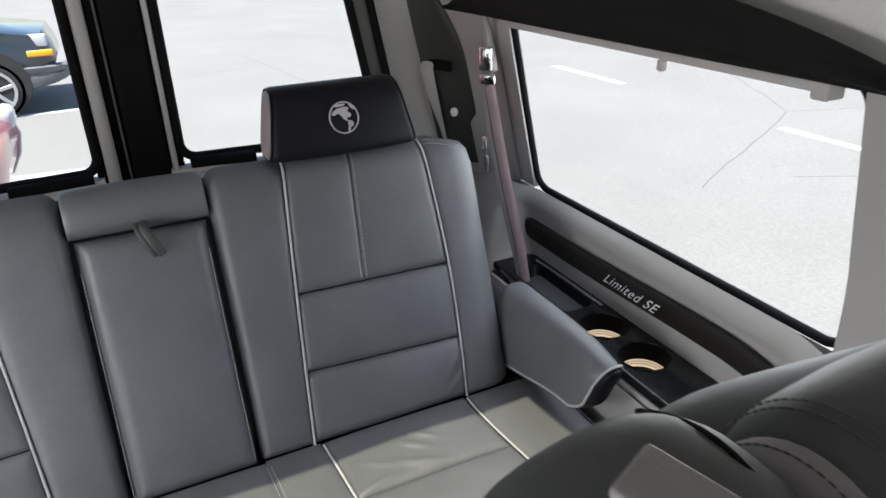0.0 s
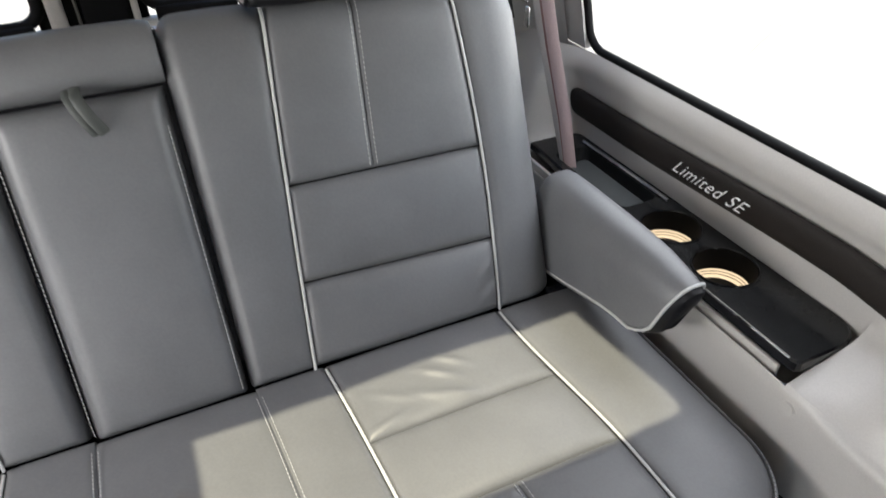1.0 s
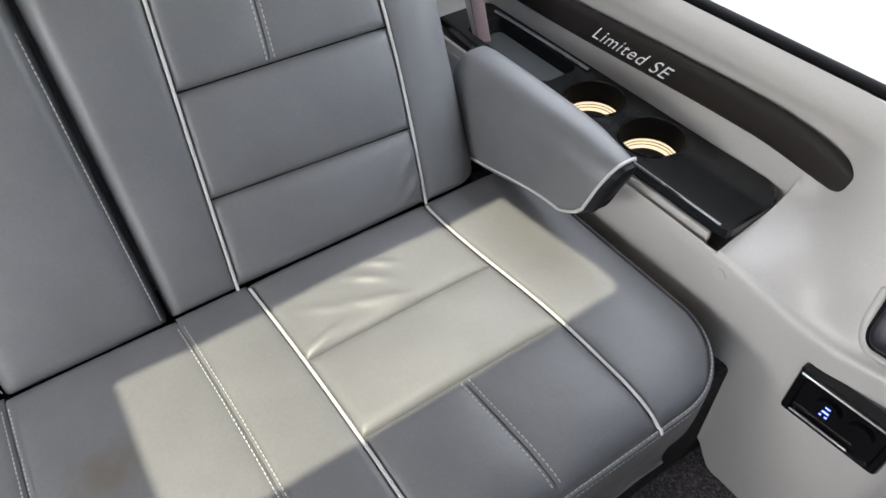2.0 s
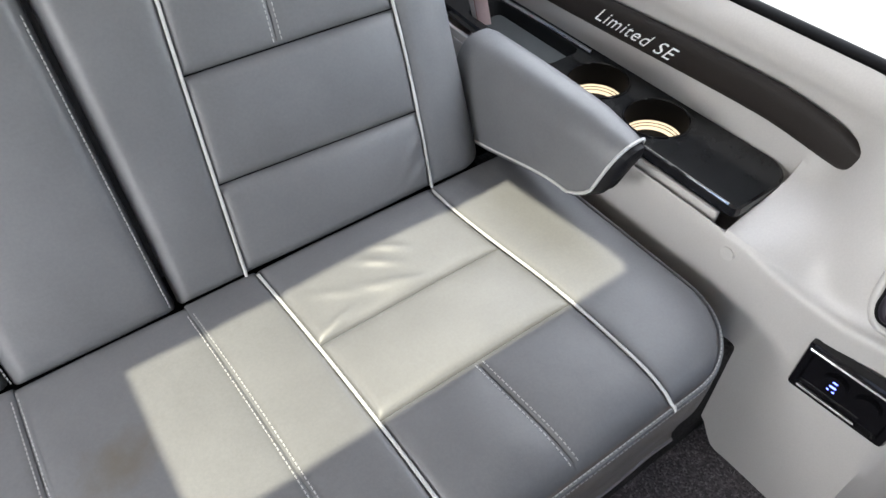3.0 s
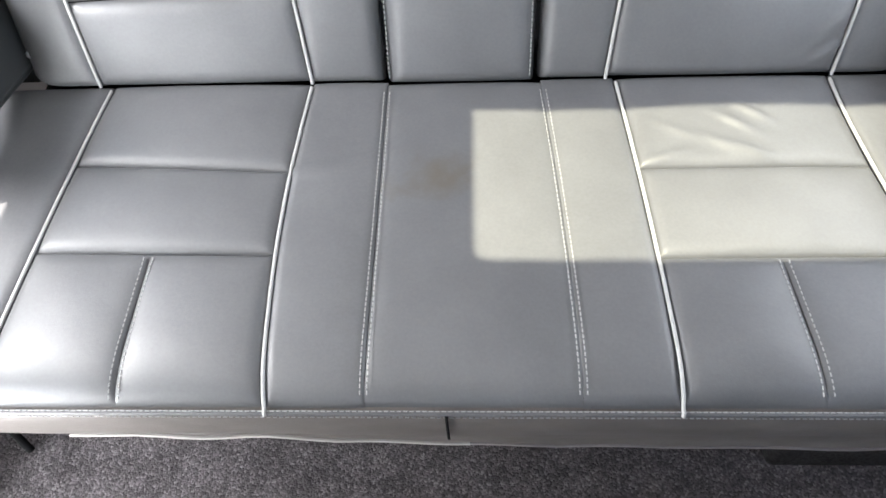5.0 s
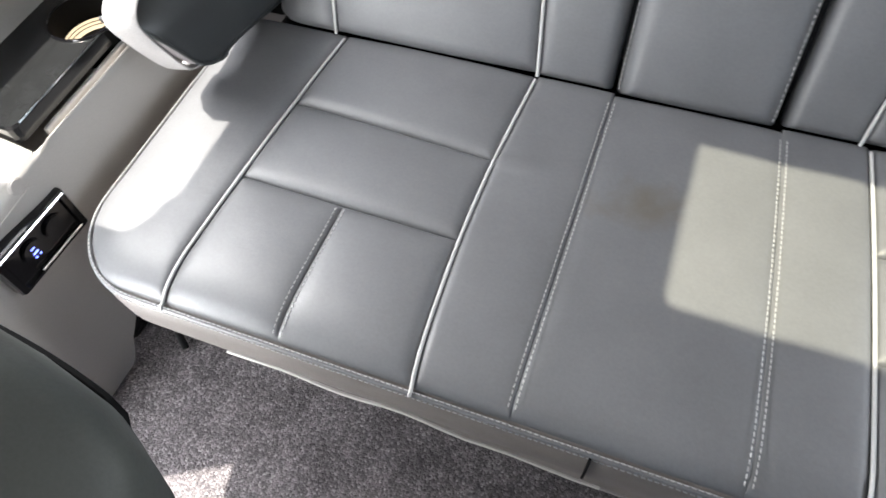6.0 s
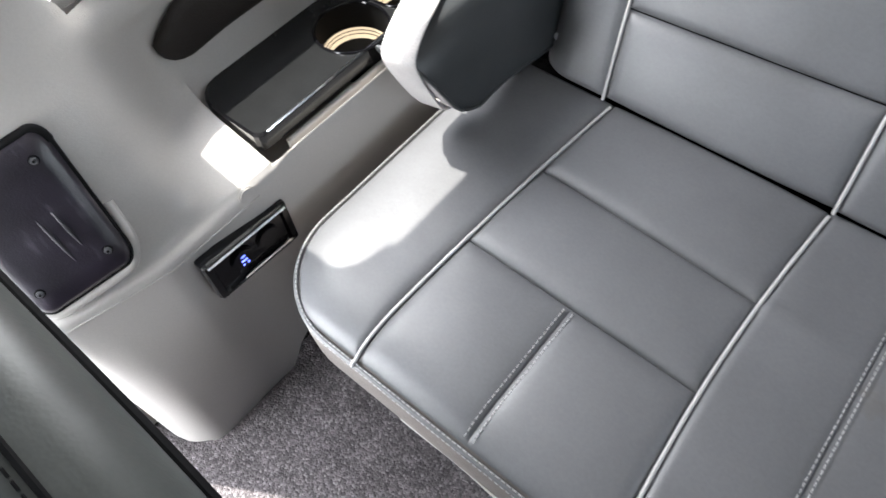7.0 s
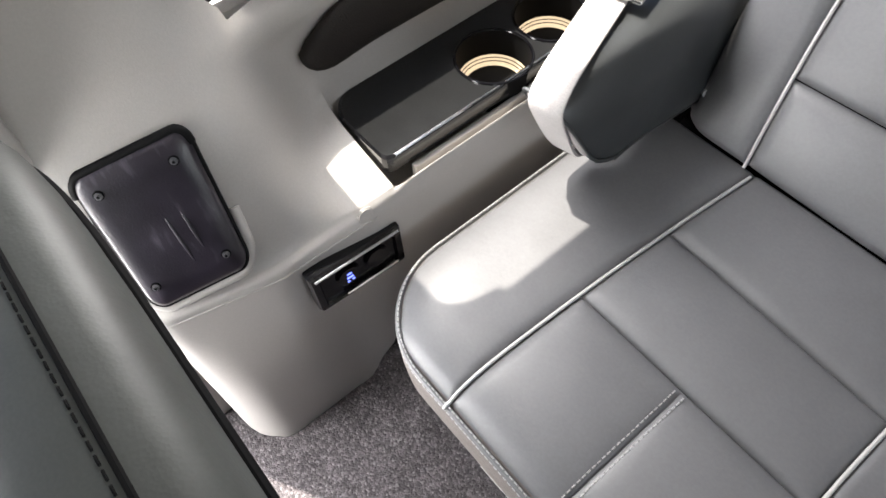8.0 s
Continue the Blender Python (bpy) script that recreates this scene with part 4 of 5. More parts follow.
def headrest():
    hr = thing("headrest", (0.455, 1.6, 1.06), "black leather headrest with a silver globe emblem, on the sofa's backrest", "headrest")

    def ring(u, inset=0.0):
        """Section across the headrest at u from -1 to 1, wider towards the bottom."""
        pts = []
        for k in range(28):
            a = k * math.tau / 28
            c, s = math.cos(a), math.sin(a)
            d = math.copysign(abs(c) ** 0.55, c) * (0.052 - inset) * (1 - 0.15 * s)
            z = math.copysign(abs(s) ** 0.55, s) * (0.074 - inset)
            half = 0.157 - 0.2 * z
            pts.append(Vector((0.457 + u * half, 1.622 + 0.28 * z + d + 0.01 * abs(u) ** 3, 1.154 + z)))
        return pts
    us = [(-1.0, 0.012), (-0.985, 0.004), (-0.96, 0.0)] + [(u, -0.002 * (1 - u * u)) for u in np.linspace(-0.9, 0.9, 11)] + [(0.96, 0.0), (0.985, 0.004), (1.0, 0.012)]
    part("cushion", loft([ring(u, i) for u, i in us]), BLACK_LEATHER, hr)
    for s in (-1, 1):
        part("side_panel", loft([ring(s * u, i) for u, i in ((1.0, 0.006), (1.02, 0.008), (1.04, 0.02))]), MAUVE_GREY, hr, "mauve-grey leather side panel")
        part("welt", tube(ring(s * 1.0, 0.004), 0.0028, 6, closed=True), BLACK_LEATHER, hr)
        part("post", disc(0.006, 0.09, (0.457 + s * 0.06, 1.625, 1.05)), CHROME, hr, "chrome post")
    # the emblem: a ring and plain patches
    face = lambda x, z: Vector((0.457 + x, 1.622 + 0.28 * (z - 1.158) - 0.0555 + 0.008 * ((z - 1.158) / 0.083) ** 2 - 0.0005, z))
    c = 1.163
    em = part("emblem", tube([face(0.0325 * math.cos(a), c + 0.0325 * math.sin(a)) for a in np.linspace(0, math.tau, 40)[:-1]], 0.0018, 6, closed=True), EMBROIDERY, hr, "silver globe ring")
    for cx, cz, rx, rz, lean in ((-0.004, 0.017, 0.019, 0.0065, 0.1), (-0.021, 0.013, 0.009, 0.005, 0.5),
                               (0.004, 0.0085, 0.014, 0.0085, -0.5), (0.003, -0.003, 0.009, 0.003, -0.7),
                               (0.015, -0.0155, 0.0075, 0.0075, 0.0), (0.0105, -0.026, 0.003, 0.008, -0.3),
                               (-0.0065, 0.029, 0.014, 0.0028, 0.1), (0.023, 0.0225, 0.009, 0.003, -0.8)):
        bm = bmesh.new()
        ring_pts = []
        for k in range(18):
            a = k * math.tau / 18
            w = 1 + 0.28 * noise.noise(Vector((math.cos(a) * 2 + cx * 90, math.sin(a) * 2, cz * 50)))
            x, z = rx * w * math.cos(a), rz * w * math.sin(a)
            ring_pts.append((0.9 * (cx + x * math.cos(lean) - z * math.sin(lean)), 0.9 * (cz + x * math.sin(lean) + z * math.cos(lean))))
        loft([[face(x, c + z) - Vector((0, 0.0006 + 0.0003 * cx, 0)) for x, z in ring_pts], [face(x, c + z) + Vector((0, 0.002, 0)) for x, z in ring_pts]], bm)
        part("emblem_patch", bm, EMBROIDERY, em)


def armrest(side):
    name = "grey leather padded armrest with white piping beside the side window" if side > 0 else "charcoal leather padded armrest, darkened for shade, with a seat belt draped over it"
    # the left skin is charcoal, with some shade put into its colour
    skin = LEATHER if side > 0 else SHADED_CHARCOAL
    ar = thing("armrest", (side * 0.87, 1.3, 0.48), name, "armrest", "sofa armrests")

    def ring(t, grow=0.0):
        """Section at t from the back (0) to the front (1); the front is cut at a slant."""
        x0, x1 = (lerp(0.785, 0.805, t), lerp(0.885, 0.868, t)) if side > 0 else (lerp(0.785, 0.77, t), lerp(0.88, 0.848, t))
        zb, zt = lerp(0.478, 0.535, smooth(t * 1.1)), (0.69 if side > 0 else lerp(0.7, 0.712, t)) - 0.012 * smooth((t - 0.75) / 0.25)
        pts = []
        cx, cz, hx, hz = (x0 + x1) / 2, (zb + zt) / 2, (x1 - x0) / 2 + grow, (zt - zb) / 2 + grow
        for k in range(32):
            a = k * math.tau / 32
            c, s = math.cos(a), math.sin(a)
            x = cx + math.copysign(abs(c) ** 0.6, c) * hx + 0.02 * s
            z = cz + math.copysign(abs(s) ** 0.6, s) * hz
            y = lerp(1.5, 1.118 if side > 0 else 1.155, t) - (0.052 if side > 0 else 0.085) * t * (z - 0.535) / 0.17
            y += 0.06 * t ** 5 * max(0.0, min(1.0, (0.585 - z) / 0.05)) ** 2
            pts.append(Vector((side * x, y, z)))
        return pts
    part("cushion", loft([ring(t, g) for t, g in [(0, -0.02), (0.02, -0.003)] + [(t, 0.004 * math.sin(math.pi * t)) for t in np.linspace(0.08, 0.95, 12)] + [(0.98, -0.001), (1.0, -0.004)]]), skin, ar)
    part("end_cap", loft([ring(1.0, -0.004), ring(1.03, -0.008), ring(1.045, -0.02)] if side > 0 else [ring(1.0, -0.004), ring(1.008, -0.008), ring(1.012, -0.02)]), BLACK_LEATHER if side > 0 else MAUVE_GREY, ar, "black end cap" if side > 0 else "mauve-grey end panel")
    front = ring(1.0, 0.0)
    part("piping", tube(front, 0.0033 if side > 0 else 0.003, 8, closed=True), PIPING if side > 0 else skin, ar, "white piping cord" if side > 0 else "")
    low = [ring(t, 0.002)[20] for t in np.linspace(0.05, 1.0, 20)]
    part("piping", tube(low, 0.0033 if side > 0 else 0.003, 8), PIPING if side > 0 else skin, ar, "white piping cord" if side > 0 else "")
    part("bracket", rbox((0.03, 0.1, 0.14), (side * 0.9, 1.47, 0.47), 0.006), GLOSS_BLACK, ar, "black hinge bracket")
    part("hinge_cover", rbox((0.1, 0.05, 0.1), (side * 0.84, 1.44, 0.49), 0.015), RUBBER, ar, "black hinge cover")
    if side < 0:
        knob = part("recline_knob", disc(0.007, 0.014, (-0.765, 1.4, 0.53), (0.8, -0.5, 0.3), 18, 0.004), LENS, ar, "pale recline knob")
        part("knob_stem", tube([(-0.772, 1.405, 0.528), (-0.79, 1.42, 0.52)], 0.004, 8), CHROME, knob)


seat_pads()
seat_body()
back_pads()
headrest()
armrest(1)
armrest(-1)


# ---- consoles along the side walls ----
def plate(outline_uv, corner, normal, levels):
    """A shallow moulded plate: an outline in u, v laid between four corners, lofted through (inset, height)."""
    c00, c10, c01, c11 = [Vector(c) for c in corner]
    n = Vector(normal).normalized()
    rows = []
    for inset, h in levels:
        row = []
        for u, v in outline_uv:
            u2, v2 = 0.5 + (u - 0.5) * (1 - inset), 0.5 + (v - 0.5) * (1 - inset)
            row.append(c00.lerp(c10, u2).lerp(c01.lerp(c11, u2), v2) + n * h)
        rows.append(row)
    return loft(rows)


def tray(side):
    tr = thing("cup_holder_tray", (side * 1.01, 1.3, 0.57), "glossy black console tray with two cup holders beside the sofa", "cup holder tray", "console trays")
    zt = 0.6
    X = lambda x: side * (x + (0.008 if side > 0 else 0.014))
    y0, thick = (0.92, 0.02) if side > 0 else (0.908, 0.03)
    corner = [(0.936, y0 + 0.012), (0.94, y0 + 0.004), (0.948, y0)] + [(1.03 + 0.057 * math.sin(a), y0 + 0.057 - 0.057 * math.cos(a)) for a in np.linspace(0, math.pi / 2, 12)]
    far = [(1.088, 1.72)] + [(1.06 + 0.028 * math.cos(a), 1.75 + 0.028 * math.sin(a)) for a in np.linspace(0, math.pi / 2, 5)] + [(0.955, 1.778)]
    out = corner + far + [(0.94, 1.5), (0.936, 1.2)]
    cups = ((1.013, 1.163), (1.013, 1.318)) if side > 0 else ((0.988, 1.157), (0.995, 1.288))
    hole = lambda c, r: [(c[0] + 1.1 * r * math.cos(a), c[1] + 1.1 * r * math.sin(a)) for a in np.linspace(0, math.tau, 33)[:-1]]
    bin_o = rounded_rect(0.966, 1.062, 1.42, 1.7, 0.02, 4)
    loops = [out] + [hole(c, 0.055) for c in cups] + [bin_o]
    bm = bmesh.new()
    edges = []
    for loop in loops:
        vs = [bm.verts.new((X(x), y, zt)) for x, y in loop]
        edges += [bm.edges.new((a, b)) for a, b in zip(vs, vs[1:] + vs[:1])]
    bmesh.ops.triangle_fill(bm, use_beauty=True, edges=edges)
    part("tray_top", bm, TRAY, tr, "satin black tray top", False)
    rim = [Vector((X(x), y, 0)) for x, y in out]
    rows = []
    for d, z in ((0.0, zt), (0.004, zt - 0.003), (0.004, zt - thick), (-0.012, zt - thick - 0.006)):
        cx, cy = 1.01, 1.33
        rows.append([Vector((p.x + d * math.copysign(1, p.x - X(cx)), p.y + d * math.copysign(1, p.y - cy), z)) for p in rim])
    part("tray_edge", loft(rows, caps=False), GLOSS_BLACK, tr, "gloss black tray edge", False)
    part("console_lip", rbox((0.01, 0.82, 0.09), (side * 0.941, 1.355, zt - thick - 0.051), 0.003), TRIM, wall_right if side > 0 else wall_left, "raised lip of the wall under the tray")
    part("chrome_strip", tube([(X(0.9345), y0 + 0.014, zt - 0.001), (X(0.9345), 1.2, zt - 0.001), (X(0.938), 1.5, zt - 0.001)], 0.0024, 6), CHROME, tr, "chrome edge strip")
    part("chrome_strip", tube([(X(1.072), 1.4, zt + 0.002), (X(1.072), 1.55, zt + 0.002), (X(1.068), 1.72, zt + 0.002)], 0.004, 6), CHROME, tr, "chrome edge strip")
    for c in cups:
        cup = part("cup_holder", loft([[Vector((X(x), y, z)) for x, y in hole(c, r)] for r, z in ((0.055, zt), (0.053, zt - 0.044), (0.0525, zt - 0.063), (0.03, zt - 0.065))], caps=False), RUBBER, tr, "black cup holder well")
        part("rim", tube([(X(x), y, zt + 0.001) for x, y in hole(c, 0.056)], 0.0025, 6, closed=True), GLOSS_BLACK, cup, "gloss black rim")
        part("ring", loft([[Vector((X(x), y, z)) for x, y in hole(c, r)] for r, z in ((0.0522, zt - 0.046), (0.0514, zt - 0.0505), (0.0504, zt - 0.051), (0.0496, zt - 0.056), (0.0484, zt - 0.0565), (0.0476, zt - 0.061), (0.044, zt - 0.062))], caps=False), GLOW_RING, cup, "pale gold ribbed ring with added glow")
        for r, z in ((0.0506, zt - 0.051), (0.0486, zt - 0.0565)):
            part("groove", tube([(X(x), y, z) for x, y in hole(c, r)], 0.0008, 5, closed=True), DARK_TRIM, cup, "dark groove of the ring")
        b = bmesh.new()
        b.faces.new([b.verts.new((X(x), y, zt - 0.0625)) for x, y in hole(c, 0.0445)])
        part("bottom", b, RUBBER, cup, "black rubber bottom", False)
    lo = rounded_rect(0.972, 1.055, 1.43, 1.69, 0.02, 4)
    part("storage_bin", loft([[Vector((X(x), y, zt)) for x, y in bin_o], [Vector((X(x), y, zt - 0.03 - 0.3 * max(0, 1.055 - x))) for x, y in lo]], caps=False), TRAY, tr, "black storage bin", False)
    b = bmesh.new()
    b.faces.new([b.verts.new((X(x), y, zt - 0.028 - 0.3 * max(0, 1.055 - x))) for x, y in lo])
    part("bin_floor", b, LINER, tr, "grey bin liner", False)


def trim_band(side):
    tb = thing("trim_panel", (side * 1.09, 1.3, 0.68), "dark brown padded trim panel" + (" with silver script lettering" if side > 0 else "") + " above the console", "trim panel", "padded trim panels")
    rows = []
    y0, y1 = (0.812, 1.84) if side > 0 else (0.884, 1.84)
    for t in list((1 - np.cos(np.linspace(0, math.pi / 2, 12))) * 0.2) + list(np.linspace(0.25, 0.94, 16)) + [0.97, 0.99, 1.0]:
        y = lerp(y0, y1, t)
        e0, e1, e2 = min(1, (y - y0) / 0.12), min(1, (y1 - y) / 0.05), min(1, (y - y0) / 0.06)
        end = 0.048 * math.sqrt(max(1e-4, 1 - (1 - e1) ** 2))
        ht, hb = end * (0.6 if side > 0 else 1.0) * max(0.01, 1 - (1 - e0) ** 2.4), end * (0.85 if side > 0 else 1.05) * math.sqrt(max(1e-4, 1 - (1 - e2) ** 2))
        hh = min(ht + 0.01, hb)
        zc = (0.688 if side > 0 else 0.701) + 0.016 * smooth((y - 0.82) / 0.2) * (1 - smooth((y - 1.0) / 0.6))
        ring = []
        for k in range(20):
            a = k * math.tau / 20
            c, s = math.cos(a), math.sin(a)
            z = zc + (ht if s > 0 else hb) * math.copysign(abs(s) ** 0.7, s)
            ring.append(Vector((side * (1.094 - 0.05 * max(0, z - 0.7) - 0.013 * c * min(1, hh * 40)), y, z)))
        rows.append(ring)
    part("padding", loft(rows), DARK_TRIM, tb)
    return tb


def words(tb):
    cu = bpy.data.curves.new("lettering", "FONT")
    cu.body, cu.size, cu.shear, cu.extrude, cu.space_character = "Limited SE", 0.042 * K, 0.75, 0.0006, 1.1
    cu.offset = -0.0003
    cu.align_x = "CENTER"
    tmp = bpy.data.objects.new("lettering_curve", cu)
    me = bpy.data.meshes.new_from_object(tmp)
    bpy.data.objects.remove(tmp)
    # read from inside: along the wall towards the front
    m = Matrix(((0, 0, -1), (-1, 0, 0), (0, 1, 0))).to_4x4()
    m = Matrix.Translation(Vector((1.0795, 1.31, 0.676)) * K - ORIGIN[tb.name] * K) @ m
    me.transform(m)
    me.materials.append(SILVER)
    ob = new("lettering", me)
    ob.parent = tb
    tagged(ob, "silver script lettering")


def vent(side):
    vp = thing("cover_plate", (side * 1.01, 0.63, 0.64), "dark scuffed vinyl cover plate fixed with four screws", "cover plate", "cover plates")
    cs = [(side * x, y, z) for x, y, z in ((0.994, 0.548, 0.55), (0.957, 0.674, 0.572), (1.069, 0.558, 0.737), (1.035, 0.692, 0.757))]
    n = (Vector(cs[1]) - Vector(cs[0])).cross(Vector(cs[2]) - Vector(cs[0])).normalized()
    n = n if n.x * side < 0 else -n
    dip = [(u, v - 0.045 * math.sin(math.pi * max(0.0, min(1.0, u))) * smooth((v - 0.5) / 0.4)) for u, v in rounded_rect(0, 1, 0, 1, 0.13, 8)]
    part("plate", plate(dip, cs, n, ((-0.06, -0.02), (-0.06, 0.002), (-0.045, 0.007), (0.02, 0.0125), (0.3, 0.0135), (0.6, 0.0135))), VENT, vp)
    part("edge", tube(rows_of(dip, cs, n, 0.001, -0.065), 0.0038, 6, closed=True), RUBBER, vp, "black edge of the plate")
    top = [p for (u, v), p in zip(dip, rows_of(dip, cs, n, 0.003, -0.06)) if v > 0.8]
    part("top_edge", tube(sorted(top, key=lambda p: p.y), 0.006, 8), RUBBER, vp, "thick black upper edge")
    for u, v in ((0.12, 0.16), (0.86, 0.15), (0.15, 0.87), (0.84, 0.86)):
        p = Vector(cs[0]).lerp(Vector(cs[1]), u).lerp(Vector(cs[2]).lerp(Vector(cs[3]), u), v)
        part("washer", disc(0.0066, 0.003, p + n * 0.0135, n, 16, 0.001), RUBBER, vp, "black washer")
        sc = part("screw", disc(0.0048, 0.006, p + n * 0.0155, n, 14, 0.002), STEEL, vp, "domed steel screw")
        part("slot", disc(0.002, 0.003, p + n * 0.0175, n, 6), RUBBER, sc)
    if side < 0:
        for u0, u1, v0, v1 in ((0.53, 0.57, 0.58, 0.2), (0.68, 0.71, 0.56, 0.26)):
            run = [Vector(cs[0]).lerp(Vector(cs[1]), lerp(u0, u1, t)).lerp(Vector(cs[2]).lerp(Vector(cs[3]), lerp(u0, u1, t)), lerp(v0, v1, t)) + n * (0.0112 + 0.0018 * math.sin(math.pi * t)) for t in np.linspace(0, 1, 9)]
            part("crease", tube(run, 0.0024, 8), VENT, vp, "raised crease in the vinyl")
    # the moulded lip of the wall round the plate's lower and rear sides
    lip = rows_of(rounded_rect(0, 1, 0, 1, 0.2, 10), cs, n, -0.006, -0.17)
    lip = lip[-11:] + [lip[-1].lerp(lip[0], 0.3) - n * 0.008]
    under = rows_of(rounded_rect(0, 1, 0, 1, 0.2, 10), cs, n, -0.006, -0.17)[22:33]
    part("moulded_lip", tube(under + lip, 0.008, 8), TRIM, wall_right if side > 0 else wall_left, "raised lip in the wall moulding")


def rows_of(uv, cs, n, h, inset):
    c = [Vector(q) for q in cs]
    n = Vector(n).normalized()
    out = []
    for u, v in uv:
        u2, v2 = 0.5 + (u - 0.5) * (1 - inset), 0.5 + (v - 0.5) * (1 - inset)
        out.append(c[0].lerp(c[1], u2).lerp(c[2].lerp(c[3], u2), v2) + n * h)
    return out


def switch(side, y0, y1, z0, z1, x0, x1):
    sw = thing("switch_panel", (side * x0, (y0 + y1) / 2, z0), "gloss black switch panel with chrome edges and blue-lit buttons", "switch panel", "switch panels")
    cs = [(side * x0, y0, z0), (side * x1, y1, z0), (side * x0, y0, z1), (side * x1, y1, z1)]
    n = (Vector(cs[1]) - Vector(cs[0])).cross(Vector(cs[2]) - Vector(cs[0])).normalized()
    n = n if n.x * side < 0 else -n
    uv = rounded_rect(0, 1, 0, 1, 0.05, 3)
    part("housing", plate(uv, cs, n, ((0, -0.012), (0, 0.006), (0.03, 0.011), (0.16, 0.012), (0.2, 0.006), (0.9, 0.005))), GLOSS_BLACK, sw, "", False)
    at = lambda u, v, h: Vector(cs[0]).lerp(Vector(cs[1]), u).lerp(Vector(cs[2]).lerp(Vector(cs[3]), u), v) + n * h
    for v, u0, u1 in ((0.93, 0.04, 0.96), (0.12, 0.3, 0.9)):
        part("chrome_edge", tube([at(u0, v, 0.0125), at(0.5, v, 0.0125), at(u1, v, 0.0125)], 0.0028, 6), CHROME, sw, "chrome edge")
    for u in ((0.38, 0.7) if side < 0 else (0.62, 0.3)):
        bt = part("button", disc(0.021, 0.006, at(u, 0.52, 0.008), n, 22, 0.002), GLOSS_BLACK, sw, "round black button")
        if u in (0.38, 0.62):
            for du, dv, w, h in ((0, 0.08, 0.008, 0.0025), (0.0, -0.02, 0.011, 0.0035), (-0.025, -0.11, 0.004, 0.0025), (0.03, -0.11, 0.004, 0.0025)):
                q = n.to_track_quat("Z", "Y").to_matrix()
                part("symbol", rbox((w, h, 0.001), at(u + du, 0.52 + dv, 0.0118), 0, 1, q), BLUE_GLOW, bt, "blue glowing symbol", False)


def plug(side):
    y, z = (0.895, 0.529) if side > 0 else (0.844, 0.547)
    x = min(wall_profile(y, 200, side), key=lambda p: abs(p.y - z)).x
    part("cap_plug", disc(0.014, 0.006, (side * (x - 0.001), y, z), (-side, 0, 0.12), 20, 0.002), TRIM, wall_right if side > 0 else wall_left, "round grey cap plug")


for s in (1, -1):
    tray(s)
    band_panel = trim_band(s)
    if s > 0:
        words(band_panel)
    vent(s)
    plug(s)
switch(-1, 0.729, 0.89, 0.4, 0.493, 0.931, 0.924)
switch(1, 0.556, 0.72, 0.362, 0.472, 0.95, 0.938)


# ---- seat belts ----
def wall_belt():
    sb = thing("seat_belt", (0.98, 1.75, 0.6), "mauve-grey seat belt with chrome fittings beside the side window", "seat belt")
    X = 0.985
    part("rail", rbox((0.02, 0.035, 0.2), (X + 0.005, 1.88, 1.255), 0.006, 3, Matrix.Rotation(-0.35, 3, "X")), TRIM, sb, "grey height adjuster rail")
    part("guide", rbox((0.016, 0.042, 0.07), (X - 0.016, 1.85, 1.2), 0.008, 3, Matrix.Rotation(0.6, 3, "Z")), CHROME, sb, "chrome belt guide")
    part("guide", rbox((0.016, 0.05, 0.03), (X - 0.016, 1.838, 1.145), 0.006, 3, Matrix.Rotation(0.6, 3, "Z")), CHROME, sb, "chrome belt guide")
    for dy, dx, r, mat, lab in ((0.024, -0.002, 0.016, BELT, "pale strand of webbing"), (-0.004, -0.008, 0.009, BELT_RED, "dull red strand of webbing"), (-0.018, -0.004, 0.015, BELT_PINK, "")):
        run = [(X - 0.012 + dx, 1.838 + dy * 0.6, 1.13), (X - 0.01 + dx, 1.8 + dy, 1.0), (X - 0.006 + dx, 1.75 + dy, 0.86), (X + 0.004 + dx, 1.69 + dy * 0.8, 0.7), (X + 0.01 + dx, 1.655 + dy * 0.5, 0.585)]
        part("webbing", tube(run, r, 8, flat=0.14, up=(0.8, 0.6, 0)), mat, sb, lab)
    part("tongue", rbox((0.008, 0.028, 0.05), (X - 0.02, 1.852, 0.955), 0.004), CHROME, sb, "chrome belt tongue")
    part("tongue", rbox((0.008, 0.02, 0.05), (X - 0.02, 1.838, 0.9), 0.004), CHROME, sb, "chrome belt tongue")


wall_belt()


def lap_belt():
    sb = thing("lap_belt", (-0.87, 1.12, 0.7), "pale webbing seat belt draped over the armrest end", "seat belt")
    run = [(-0.935, 1.5, 0.64), (-0.925, 1.4, 0.69), (-0.91, 1.32, 0.717), (-0.884, 1.27, 0.722), (-0.858, 1.2, 0.72), (-0.828, 1.12, 0.718), (-0.813, 1.085, 0.714), (-0.807, 1.07, 0.702), (-0.806, 1.073, 0.68), (-0.812, 1.1, 0.62), (-0.817, 1.126, 0.57), (-0.821, 1.15, 0.54), (-0.82, 1.2, 0.525)]
    pts = [Vector((p.x, p.y, p.z)) for p in curve(run, 40)]
    part("webbing", ribbon(pts, (0.96, 0.22, 0), 0.052, 0.004, lambda i: 1 - 0.3 * smooth((i - 24) / 16)), BELT, sb)
    part("tongue", rbox((0.045, 0.06, 0.008), (-0.862, 1.29, 0.732), 0.003, 2, Matrix.Rotation(0.3, 3, "Z")), CHROME, sb, "chrome belt tongue")
    part("slot", rbox((0.03, 0.012, 0.009), (-0.86, 1.305, 0.733), 0.002, 2, Matrix.Rotation(0.3, 3, "Z")), RUBBER, sb)


lap_belt()


